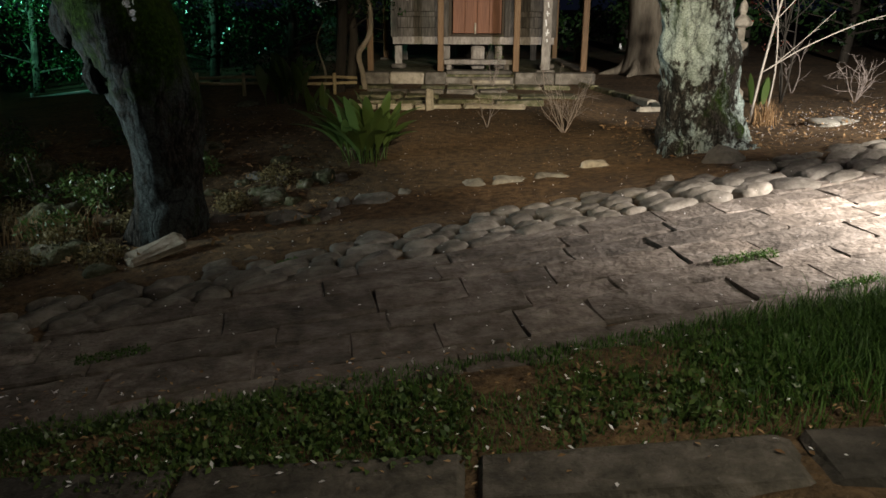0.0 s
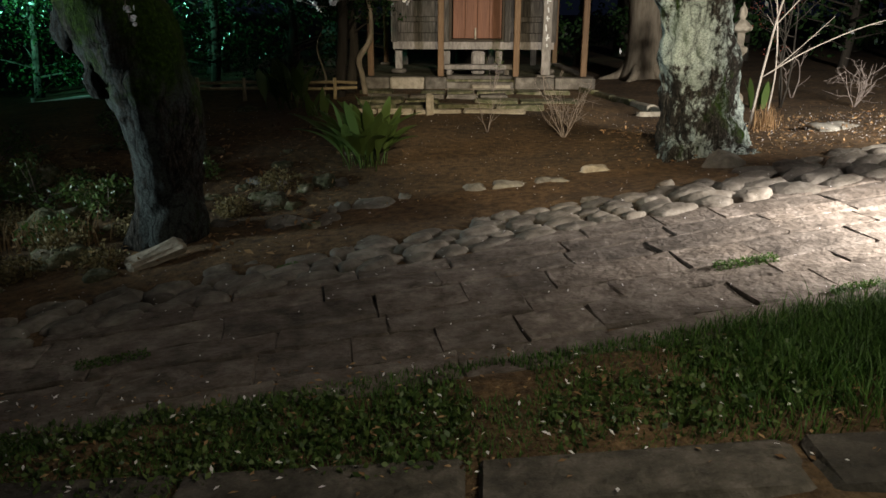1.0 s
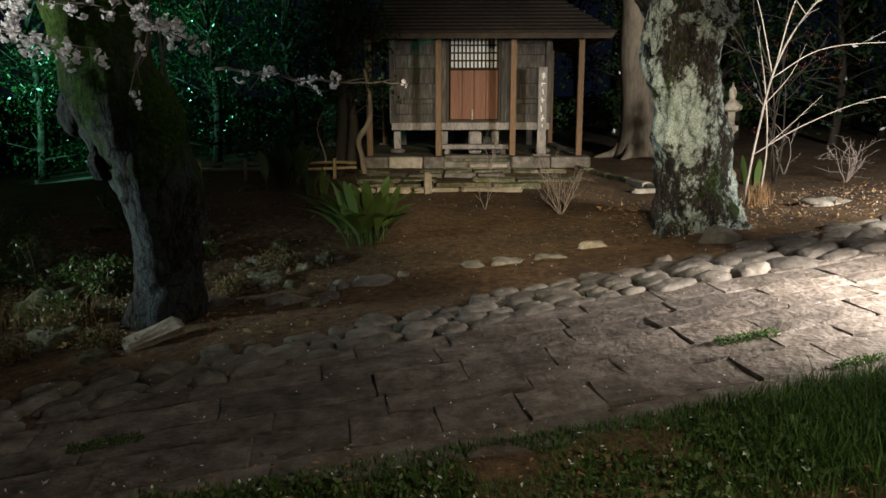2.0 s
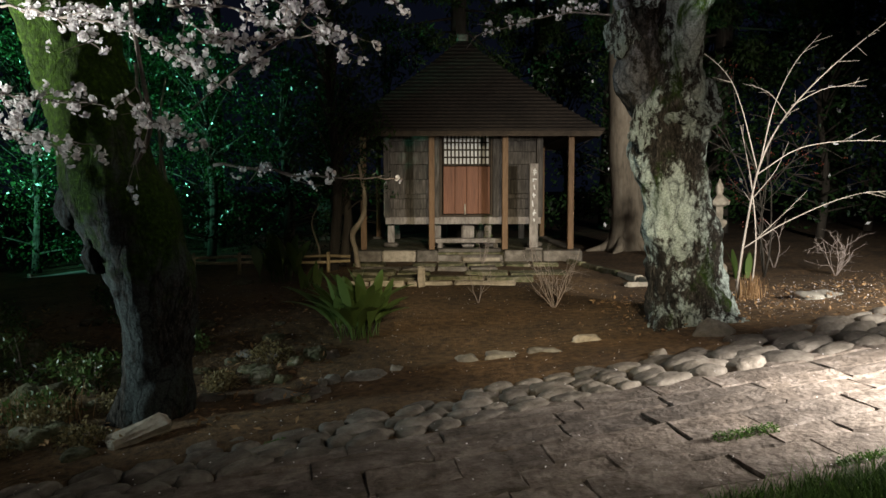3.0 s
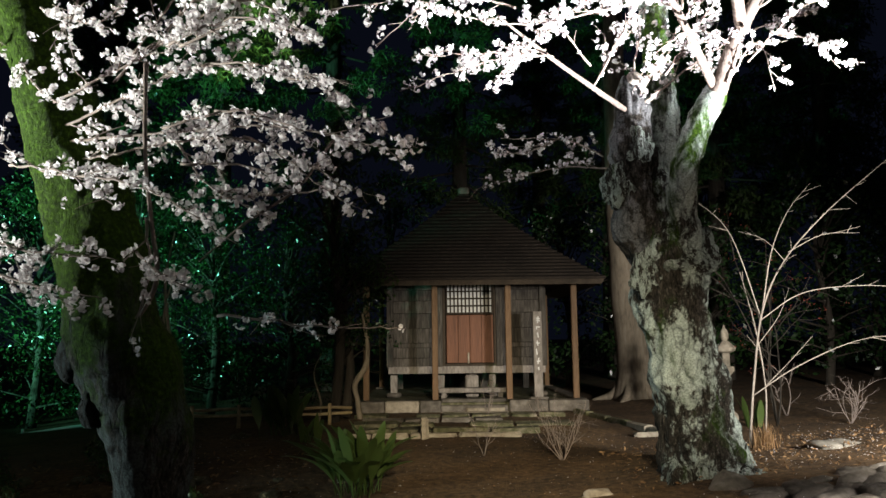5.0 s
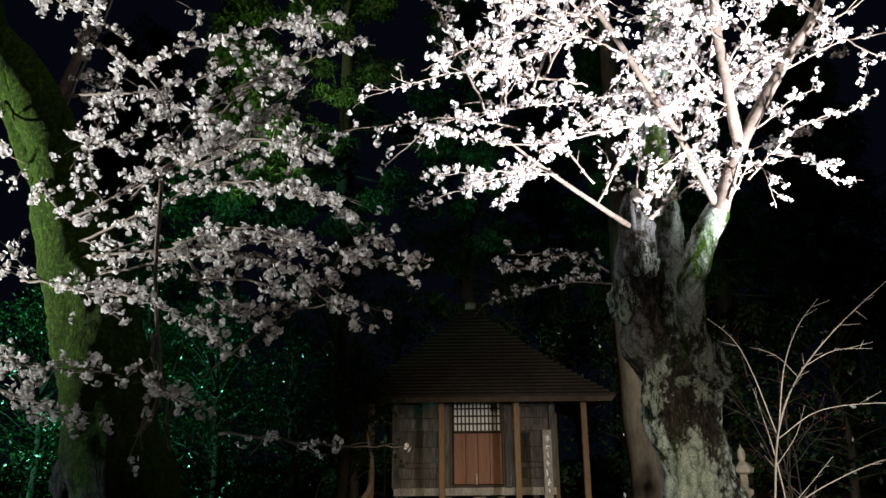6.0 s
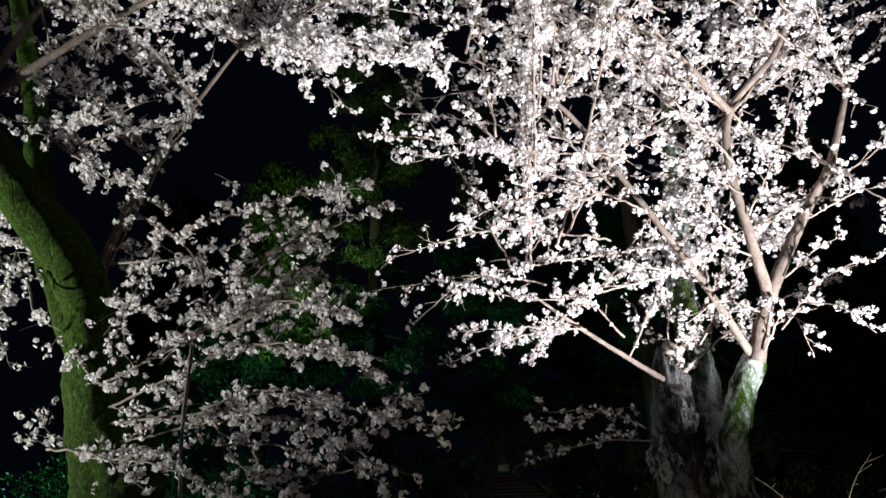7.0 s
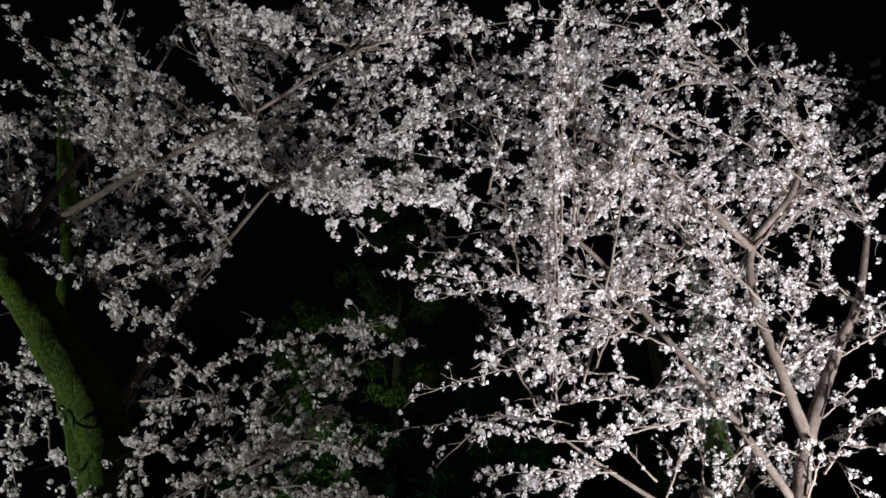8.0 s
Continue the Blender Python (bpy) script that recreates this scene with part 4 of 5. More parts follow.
def cedar(x, y, h, w, rng, start=0.28, per=900):
    g = gz(x, y) - 0.2
    s = thing("cedar_tree", "tall dark cedar with drooping needles behind the shrine", "tree", group="cedar trees")
    b = Buf()
    tube(b, smooth_path([(x, y, g, 0.34), (x, y, g + 1, 0.26), (x + 0.1, y, g + h * 0.6, 0.16), (x, y, g + h, 0.02)], 0.4), 14, 0.08)
    part("trunk", b.mesh("trunk", DARKBARK, True), s)
    f, lb = Buf(), Buf()
    for k in range(60):
        t = start + (1 - start) * k / 60
        a = k * 2.4 + rng.uniform(-0.4, 0.4)
        q = w * (1.08 - t) / (1 - start) * rng.uniform(0.6, 1.1)
        tip = np.array([x + q * math.cos(a), y + q * math.sin(a), g + h * t - 0.25 * q])
        root = np.array([x, y, g + h * t])
        tube(lb, [(*root, 0.04), (*((root + tip) / 2 + np.array([0, 0, 0.1])), 0.025), (*tip, 0.008)], 5)
        cs = [root + (tip - root) * u + rng.normal(size=3) * 0.15 for u in (0.35, 0.55, 0.75, 0.92, 1.0)]
        leaf_cloud(f, np.array(cs), [0.30, 0.38, 0.38, 0.32, 0.22], per, 0.19, rng, 0.8, 0.24)
    part("branch", lb.mesh("branch", DARKBARK, True), s)["kind"] = "stuff"
    part("crown", f.mesh("crown", CONIFER), s)["kind"] = "stuff"


g = np.random.default_rng(21)
for x, y, h, w in ((-9.6, 13.5, 4.2, 1.8), (-7.8, 14.6, 5.2, 2.0), (-6.0, 15.0, 5.0, 1.9), (-4.4, 14.6, 4.6, 1.7), (-2.9, 14.4, 3.8, 1.3), (-11.8, 15.5, 6.0, 2.4), (-1.7, 13.7, 3.4, 0.8)):
    broad_tree(x, y, h, w, g, "dense dark evergreen with small glossy leaves behind a low fence", low=0.4 if w < 1 else 0.08)
broad_tree(-1.78, 12.9, 5.2, 0.95, g, "slim evergreen with drooping leafy boughs before the shrine corner", CONIFER, leaf=0.10, clumps=80, low=0.33, per=560)
for x, y, h, w in ((-3.3, 16.9, 5.6, 1.5), (-6.2, 17.3, 6.8, 2.0), (-1.2, 19.0, 5.6, 1.6), (3.4, 19.8, 5.0, 1.8), (5.0, 20.0, 5.5, 1.8), (6.2, 17.5, 4.2, 1.6), (8.4, 16.2, 4.6, 1.9), (12.0, 15.2, 4.2, 2.0), (-8.8, 19.0, 9.5, 2.6), (7.4, 20.5, 6.0, 2.4), (10.2, 17.5, 5.0, 2.2), (13.5, 19.5, 6.5, 2.6), (9.0, 24.0, 9.0, 3.0), (16.5, 16.5, 5.5, 2.4)):
    broad_tree(x, y, h, w, g, "tall dark evergreen tree in the woods behind", leaf=0.15, per=260, clumps=80, group="woods")
for x, y, h, w in ((-2.9, 20.0, 24, 3.4), (-5.6, 19.0, 14.8, 2.3), (0.6, 21.0, 18, 2.6), (3.4, 25.0, 17, 2.6), (-8.8, 21.0, 15, 2.6), (13.0, 24.0, 17, 3.0), (7.2, 19.0, 15, 2.6), (10.8, 20.5, 16, 2.8), (14.8, 19.0, 15, 2.8), (5.2, 22.5, 16, 2.6), (-11.5, 24.0, 17, 2.8), (9.5, 27.0, 18, 3.0)):
    cedar(x, y, h, w, g, 0.55 if h == 14.8 else 0.3)


def bare_trunk(x, y, r, h, label, material=DARKBARK):
    b = Buf()
    z = gz(x, y) - 0.15
    tube(b, smooth_path([(x, y, z, r * 1.55), (x, y, z + 0.35, r * 1.15), (x, y, z + 1.2, r), (x - 0.15, y, z + 4, r * 0.85), (x - 0.1, y, z + h, r * 0.5)], 0.12), 28, 0.08, 3.0, 1.5)
    s = thing("tree_trunk", label, "tree")
    part("trunk", b.mesh("trunk", material, True), s)
    for k in range(5):
        a = 1.25 * k + 0.4
        c, d = math.cos(a), math.sin(a)
        b = Buf()
        tube(b, smooth_path([(x + c * r * 0.7, y + d * r * 0.7, z + 0.5, r * 0.3), (x + c * r * 1.35, y + d * r * 1.35, z + 0.22, r * 0.26), (x + c * r * 2.6, y + d * r * 2.6, z + 0.10, r * 0.12)], 0.08), 10, 0.15)
        part("root", b.mesh("root", material, True), s)


PLAIN_BARK = mat("smooth_bark", [(0.12, 0.10, 0.075), (0.22, 0.18, 0.13), (0.28, 0.24, 0.18)], 6, 0.9, 0.4, 25, stretch=(2, 2, 0.5), vary=0.25)
bare_trunk(4.12, 16.0, 0.33, 12, "smooth grey-brown tree trunk beside the shrine", PLAIN_BARK)


# ---- lane of stone slabs ----
def lane():
    road = thing("road", "old stone-paved lane of uneven slabs climbing past the trees", "road", kind="structure")
    r = random.Random(12)
    kinds = []
    for k in range(7):
        bm = bmesh.new()
        n = 7
        ring = []
        for i in range(n + 1):
            ring.append((-0.5 + i / n, -0.5))
        for i in range(1, 3):
            ring.append((0.5, -0.5 + i / 2))
        for i in range(1, n + 1):
            ring.append((0.5 - i / n, 0.5))
        ring.append((-0.5, 0.0))
        jag = [(x + r.uniform(-0.014, 0.014), y + r.uniform(-0.07, 0.05)) for x, y in ring]
        low = [bm.verts.new((x, y, -1.0)) for x, y in jag]
        mid = [bm.verts.new((x, y, -0.22 + r.uniform(-0.08, 0.08))) for x, y in jag]
        top = [bm.verts.new((x * 0.97, y * 0.93, r.uniform(-0.10, 0.06))) for x, y in jag]
        m = len(jag)
        for i in range(m):
            j = (i + 1) % m
            bm.faces.new((low[i], low[j], mid[j], mid[i]))
            bm.faces.new((mid[i], mid[j], top[j], top[i]))
        mids = [bm.verts.new((-0.36 + 0.24 * i, r.uniform(-0.12, 0.12), r.uniform(-0.02, 0.10))) for i in range(4)]
        c = bm.verts.new((0, 0, 0.05))
        bm.faces.new(top)
        bmesh.ops.triangulate(bm, faces=[f for f in bm.faces if len(f.verts) > 4])
        for v in mids + [c]:
            bm.verts.remove(v)
        me = bpy.data.meshes.new("slab")
        bm.to_mesh(me)
        bm.free()
        me.materials.append(SLAB)
        kinds.append(me)
    slope = math.degrees(math.atan(0.10))
    v, count = 0.0, 0
    turn = math.atan(0.17)
    v = -0.30
    while v < 5.2:
        w = r.uniform(0.22, 0.38)
        u = -5.5 + r.uniform(0, 0.5)
        while u < 7.5:
            l = r.uniform(0.4, 1.0)
            uc, vc = u + l / 2, v + w / 2
            x = uc * math.cos(turn) - vc * math.sin(turn) * 0.0
            y = 3.05 + 0.17 * x + vc
            if near_edge(x) - 0.05 < y - w * 0.35 and y + w * 0.35 < far_edge(x) - 0.36:
                ob = part("slab", kinds[r.randrange(7)], road, "", pose(x, y, gz(x, y) + r.uniform(-0.007, 0.007), r.uniform(-0.9, 0.9), -slope + r.uniform(-0.6, 0.6), math.degrees(turn) + r.uniform(-2.5, 2.5))
                          @ Matrix.Diagonal((l * 1.012, w - 0.014, 0.07, 1)))
                count += 1
            u += l
        v += w
    stones = [stone_mesh("cobble", COBBLE, k, 14, 5, 0.5, 3.0, 0.15) for k in range(14)]
    for row, (gap, lo, hi) in enumerate(((-0.46, 0.10, 0.22), (-0.30, 0.10, 0.22), (-0.14, 0.10, 0.22), (0.02, 0.10, 0.20), (0.18, 0.07, 0.15))):
        x = -4.6 + 0.1 * row
        while x < 6.5:
            big = 1.35 if x > 1.6 else 0.9
            a = r.uniform(lo, hi) * big
            x += a * 1.0
            if row == 4 and r.random() < 0.6:
                x += a
                continue
            k = 1.15 if x > 1.6 else 0.95
            y = far_edge(x) + gap * k + r.uniform(-0.04, 0.04)
            b_ = min(0.105 * k, a * r.uniform(0.55, 0.85))
            part("cobble", stones[r.randrange(14)], road, "", pose(x, y, gz(x, y) - 0.03, r.uniform(-9, 9), -slope + r.uniform(-6, 6), 18 + r.uniform(-22, 22))
                 @ Matrix.Diagonal((a, b_, r.uniform(0.09, 0.15) * (1.2 if x > 1.6 else 0.9), 1)))
            x += a * 1.0
    return count


lane()


# ---- single stones ----
def stone(t, label, x, y, a, b, h, turn, material, seed, tilt=0, sink=0.04):
    one("stone", stone_mesh("stone", material, seed, 18, 7, 0.7, 2.8, 0.16), label, "stone", m=pose(x, y, gz(x, y) - sink, 0, tilt, turn) @ Matrix.Diagonal((a, b, h, 1)))


stone(0, "rounded grey boulder at the foot of the cherry trunk", 2.60, 6.86, 0.19, 0.14, 0.22, 10, EDGE, 41)
for x, y, a, b, sd in ((0.29, 6.85, 0.12, 0.08, 1), (0.63, 6.85, 0.19, 0.10, 2), (1.01, 6.85, 0.18, 0.08, 3), (1.47, 7.18, 0.17, 0.055, 4), (-0.62, 6.62, 0.22, 0.11, 5), (-0.92, 6.6, 0.08, 0.08, 6),
                       (-1.32, 6.2, 0.19, 0.10, 7), (-0.35, 6.75, 0.07, 0.05, 8), (4.35, 8.3, 0.30, 0.14, 9), (-1.0, 6.5, 0.05, 0.04, 10)):
    stone(0, "low flat edging stone half sunk in the soil", x, y, a, b * 1.45, 0.12, 8, PALE if sd == 4 else EDGE, 60 + sd)
one("stone", box_mesh("stone", (0.46, 0.17, 0.10), PALE, 0.03, 0.018, 6), "long pale slab leaning at the foot of the mossy tree", "stone", m=pose(-2.20, 5.45, gz(-2.2, 5.45) - 0.005, 14, -15, 34))
for x, y, a, b, h, sd in ((-3.0, 5.6, 0.30, 0.22, 0.34, 1), (-3.6, 6.6, 0.34, 0.28, 0.38, 2), (-3.0, 7.0, 0.28, 0.2, 0.3, 3), (-4.3, 7.6, 0.4, 0.3, 0.45, 4), (-3.9, 5.8, 0.25, 0.2, 0.28, 5),
                          (-2.55, 5.2, 0.14, 0.12, 0.15, 6), (-1.6, 6.9, 0.22, 0.16, 0.24, 7), (-1.2, 7.4, 0.2, 0.15, 0.25, 8), (-3.3, 5.05, 0.16, 0.12, 0.14, 9), (-2.9, 8.1, 0.4, 0.3, 0.4, 10),
                          (-2.9, 11.2, 0.22, 0.16, 0.2, 11)):
    stone(0, "mossy garden rock on the dark bank", x, y, a * 0.8, b * 0.8, h * 0.7, sd * 37, MOSSY, 80 + sd)


# ---- plants ----
def low_bush(x, y, w, h, rng, label, material=LEAF, leaf=0.06, clumps=14):
    s = thing("low_bush", label, "bush", group="bushes on the bank")
    z = gz(x, y)
    b = Buf()
    c = []
    for k in range(clumps):
        a, q = rng.uniform(0, 2 * math.pi), w * math.sqrt(rng.uniform(0, 1))
        c.append((x + q * math.cos(a), y + q * math.sin(a), z + h * rng.uniform(0.2, 0.9) * (1.1 - q / w * 0.5)))
        tube(b, [(x, y, z - 0.03, 0.010), (*((np.array(c[-1]) + (x, y, z)) / 2 + (0, 0, 0.05)), 0.007), (*c[-1], 0.003)], 5)
    part("branch", b.mesh("branch", TWIG, True), s)["kind"] = "stuff"
    f = Buf()
    leaf_cloud(f, np.array(c), [rng.uniform(0.10, 0.17) for _ in c], 3600, leaf, rng)
    part("foliage", f.mesh("foliage", material), s)["kind"] = "stuff"


def blade_plant(name, label, x, y, n, length, width, rng, material, category="plant", spread_=0.9, group="", stalk=False):
    """Long arching leaves from one root, each a folded strip."""
    s = thing(name, label, category, (x, y, gz(x, y) - 0.02), group)
    for k in range(n):
        a = rng.uniform(0, 2 * math.pi)
        l = length * rng.uniform(0.65, 1.1)
        lean = rng.uniform(0.15, spread_)
        v, f = [], []
        root = rng.normal(size=3) * np.array([0.12, 0.12, 0.0]) * length
        d, e = np.array([math.cos(a), math.sin(a), 0]), np.array([-math.sin(a), math.cos(a), 0])
        for i in range(11):
            t = i / 10
            c = d * (l * lean * t ** 1.4) + np.array([0, 0, l * (t - 0.55 * lean * t * t)]) + d * 0.03 + root
            w = width * math.sin(math.pi * (0.06 + 0.92 * t)) ** 0.8
            if stalk:
                w = 0.006 + width * math.sin(math.pi * min(1.0, max(0.0, (t - 0.27) / 0.72))) ** 0.7
            v += [tuple(c - e * w + np.array([0, 0, 0.25 * w])), tuple(c), tuple(c + e * w + np.array([0, 0, 0.25 * w]))]
            if i:
                q = 3 * i
                f += [(q - 3, q - 2, q + 1, q), (q - 2, q - 1, q + 2, q + 1)]
        b = Buf()
        b.add(v, f)
        part("leaf", b.mesh("leaf", material, True), s)


g = np.random.default_rng(5)
blade_plant("broad_leaf_plant", "clump of long glossy green leaves in bare soil", -0.84, 7.95, 60, 0.86, 0.055, g, BROAD, spread_=0.85, stalk=True)
blade_plant("broad_leaf_plant", "upright clump of yellow-green leaves near the fence", -2.3, 11.2, 24, 0.85, 0.075, g, BROAD, spread_=0.6, stalk=True)
blade_plant("broad_leaf_plant", "small green sprout in the soil", -1.75, 10.6, 10, 0.5, 0.04, g, BROAD)
blade_plant("broad_leaf_plant", "small pointed leaf plant beside the lantern", 4.55, 11.0, 9, 0.55, 0.05, g, BROAD, spread_=0.4)


def bare_shrub(name, label, x, y, stems, h, rng, r=0.010, fan=0.5, material=TWIG, levels=2, leaves=None):
    s = thing(name, label, "shrub")
    z = gz(x, y) - 0.03
    tips = []

    def grow(b, p, d, l, rad, lev):
        q = [p]
        n = 6
        for i in range(n):
            d = d + rng.normal(size=3) * 0.10 + np.array([0, 0, 0.03])
            d = d / np.linalg.norm(d)
            q.append(q[-1] + d * l / n)
            if lev and i >= 1 and rng.random() < 0.75:
                sd = d + rng.normal(size=3) * 0.55
                grow(b, q[-1], sd / np.linalg.norm(sd), l * rng.uniform(0.3, 0.55), rad * 0.55, lev - 1)
        tube(b, np.column_stack([np.array(q), np.linspace(rad, rad * 0.35, n + 1)]), 5)
        tips.append(q[-1])

    for k in range(stems):
        a = rng.uniform(0, 2 * math.pi)
        d = np.array([math.cos(a) * fan, math.sin(a) * fan, 1.0])
        b = Buf()
        grow(b, np.array([x, y, z]), d / np.linalg.norm(d), h * rng.uniform(0.6, 1.0), r, levels)
        part("stem", b.mesh("stem", material, True), s)
    if leaves:
        f = Buf()
        leaf_cloud(f, np.array(tips), [0.07] * len(tips), 1500, 0.035, rng)
        part("foliage", f.mesh("foliage", leaves), s)["kind"] = "stuff"


for x, y, w, h in ((-3.1, 6.7, 0.35, 0.45), (-3.9, 7.0, 0.4, 0.5), (-4.4, 6.2, 0.4, 0.5), (-2.7, 7.5, 0.3, 0.4), (-4.9, 8.0, 0.5, 0.6), (-3.6, 8.6, 0.45, 0.5), (-4.3, 5.4, 0.3, 0.3), (-3.3, 6.15, 0.2, 0.25)):
    low_bush(x, y, w, h, g, "low leafy bush among rocks on the dark bank", BROAD)
OLIVE = leaf_mat("dry_mound_leaf", (0.07, 0.055, 0.022), (0.30, 0.23, 0.11), 0.7, 0.25, 0.2)
for x, y, w, h in ((-3.09, 5.72, 0.15, 0.24), (-3.2, 6.85, 0.2, 0.26), (-4.25, 7.6, 0.25, 0.3), (-3.72, 7.3, 0.2, 0.28), (-1.62, 7.3, 0.16, 0.2), (-2.72, 6.3, 0.10, 0.14), (-3.2, 5.3, 0.09, 0.12), (-2.6, 5.45, 0.10, 0.12), (-3.9, 6.5, 0.2, 0.22), (-1.95, 6.7, 0.08, 0.10)):
    low_bush(x, y, w, h, g, "rounded dry yellow-brown clump of undergrowth on the bank", OLIVE, 0.045, 12)
r_ = random.Random(9)
for k in range(46):
    x, y = r_.uniform(-4.6, -0.6), r_.uniform(5.9, 8.6)
    if y < far_edge(x) + 0.35:
        continue
    a = r_.uniform(0.05, 0.14)
    stone(0, "small rubble stone lying on the bank", x, y, a, a * r_.uniform(0.6, 0.9), a * r_.uniform(0.7, 1.1), r_.uniform(0, 180), (MOSSY, COBBLE, MOSSY)[k % 3], 300 + k, 0, 0.02)
PALE_TWIG = mat("pale_twig", [(0.25, 0.21, 0.17), (0.38, 0.33, 0.28)], 20, 0.7, 0.2, 60)
bare_shrub("bare_shrub", "leafless twiggy shrub in the soil before the shrine", 1.45, 9.0, 12, 0.66, g, 0.006, 0.55, TWIG)
bare_shrub("bare_shrub", "thin leafless shoots before the shrine", 0.55, 9.4, 3, 0.5, g, 0.006, 0.25)
bare_shrub("bare_shrub", "leafless shrub beside the path on the rise", 5.75, 10.6, 9, 0.62, g, 0.007, 0.55, TWIG)
bare_shrub("bare_shrub", "small forked leafless stem on the rise", 5.5, 12.0, 2, 0.7, g, 0.014, 0.4)
bare_shrub("low_shrub", "low green-leaved shrub by the shrine steps", 0.85, 13.5, 4, 0.75, g, 0.008, 0.4, TWIG, 1, BROAD)


def sapling():
    s = thing("sapling", "pale leafless sapling with long forked branches beside the cherry", "sapling")
    z = gz(3.62, 8.9) - 0.03
    for line in ([(3.62, 8.9, z, 0.028), (3.72, 8.9, 1.1, 0.024), (3.86, 8.88, 1.9, 0.020), (4.15, 8.85, 2.5, 0.016), (4.7, 8.8, 3.1, 0.012), (5.5, 8.8, 3.75, 0.006)],
                 [(3.86, 8.88, 1.9, 0.014), (4.02, 8.9, 2.6, 0.011), (4.25, 8.9, 3.1, 0.008), (4.55, 8.9, 3.45, 0.004)],
                 [(3.84, 8.88, 1.8, 0.012), (4.3, 8.8, 2.1, 0.009), (4.9, 8.7, 2.18, 0.007), (5.6, 8.7, 2.15, 0.004)],
                 [(3.68, 8.9, 0.9, 0.015), (4.2, 8.8, 1.25, 0.012), (4.9, 8.7, 1.55, 0.009), (5.6, 8.7, 1.6, 0.005)],
                 [(3.84, 8.9, 1.85, 0.012), (3.65, 8.95, 2.6, 0.010), (3.45, 8.95, 3.0, 0.008), (3.0, 8.9, 3.35, 0.004)],
                 [(4.15, 8.85, 2.5, 0.010), (3.9, 8.8, 2.75, 0.007), (3.6, 8.8, 2.85, 0.004)],
                 [(3.95, 9.2, 0.42, 0.020), (3.98, 9.2, 1.0, 0.016), (3.9, 9.2, 1.7, 0.012), (3.75, 9.2, 2.4, 0.006)],
                 [(3.98, 9.2, 1.0, 0.012), (4.25, 9.2, 1.25, 0.009), (4.6, 9.2, 1.6, 0.005)],
                 [(3.92, 9.2, 1.5, 0.010), (4.2, 9.2, 1.85, 0.007), (4.35, 9.2, 2.2, 0.004)],
                 [(4.2, 8.85, 2.6, 0.010), (4.6, 8.8, 2.8, 0.007), (5.05, 8.8, 2.82, 0.004)]):
        b = Buf()
        line = [(*q[:3], q[3] * 0.58) for q in line]
        tube(b, smooth_path(line, 0.1), 7, 0.12, 1.0, 9)
        part("stem", b.mesh("stem", PALE_TWIG, True), s)
        b = Buf()
        q = smooth_path(line, 0.14)
        for i in range(len(q) // 2, len(q) - 1):
            d = q[i + 1, :3] - q[i, :3]
            d = d / np.linalg.norm(d) * 0.7 + g.normal(size=3) * 0.4
            tube(b, [(*q[i, :3], 0.004), (*(q[i, :3] + d * g.uniform(0.06, 0.22)), 0.002)], 4)
        if b.n:
            part("twig", b.mesh("twig", PALE_TWIG, True), s)["kind"] = "stuff"


sapling()
bare_shrub("young_maple", "thin dark red leafless maple behind the sapling", 4.9, 11.0, 4, 2.6, g, 0.016, 0.28, DARKBARK, 2, RED_LEAF)


def crooked():
    b = Buf()
    x, y = -1.37, 13.3
    tube(b, smooth_path([(x, y, gz(x, y) - 0.05, 0.05), (x - 0.05, y, 0.55, 0.045), (x - 0.10, y, 0.85, 0.05), (x + 0.08, y, 1.15, 0.045), (x + 0.12, y, 1.5, 0.035), (x + 0.02, y, 2.1, 0.02)], 0.05), 10, 0.2, 2.0, 8)
    s = thing("crooked_stem", "crooked pale shrub stem at the corner of the shrine", "shrub")
    part("stem", b.mesh("stem", PLAIN_BARK, True), s)


crooked()
for x, y, h, r_ in ((-4.3, 12.0, 3.4, 0.04), (-2.05, 12.9, 1.4, 0.022), (-3.9, 10.9, 2.6, 0.03)):
    b = Buf()
    tube(b, smooth_path([(x, y, gz(x, y) - 0.05, r_), (x + 0.05, y, h * 0.4, r_ * 0.85), (x - 0.08, y, h * 0.75, r_ * 0.6), (x + 0.05, y, h, r_ * 0.3)], 0.12), 8, 0.15, 1.0, 6)
    part("stem", b.mesh("stem", PLAIN_BARK, True), thing("thin_stem", "slender bare tree stem in front of the hedge", "sapling", group="thin stems"))


def tuft(name, label, x, y, n, h, w, rng, material, kind="", radius=0.1, lean=0.35):
    b = Buf()
    c = rng.normal(size=(n, 2)) * radius
    for k in range(n):
        px_, py_ = x + c[k, 0], y + c[k, 1]
        a = rng.uniform(0, 2 * math.pi)
        hh = h * rng.uniform(0.5, 1.1)
        d = np.array([math.cos(a), math.sin(a), 0])
        e = np.array([-math.sin(a), math.cos(a), 0]) * w
        p = np.array([px_, py_, gz(px_, py_) - 0.02])
        q = p + d * hh * lean * 0.4 + np.array([0, 0, hh * 0.6])
        t = p + d * hh * lean * 1.3 + np.array([0, 0, hh * 0.95])
        b.add([p - e, p + e, q + e * 0.7, q - e * 0.7, t], [(0, 1, 2, 3), (3, 2, 4)])
    one(name, b.mesh(name, material), label, "grass", kind=kind)


tuft("dry_tuft", "tuft of dry straw-coloured grass by the sapling", 3.72, 8.7, 120, 0.32, 0.004, g, DRY, "stuff", radius=0.07)
tuft("dry_tuft", "tuft of dry grass on the bank", -3.15, 6.0, 160, 0.35, 0.004, g, DRY, "stuff", radius=0.12)
tuft("dry_tuft", "tuft of dry grass on the bank", -3.6, 6.2, 120, 0.3, 0.004, g, DRY, "stuff", radius=0.12)


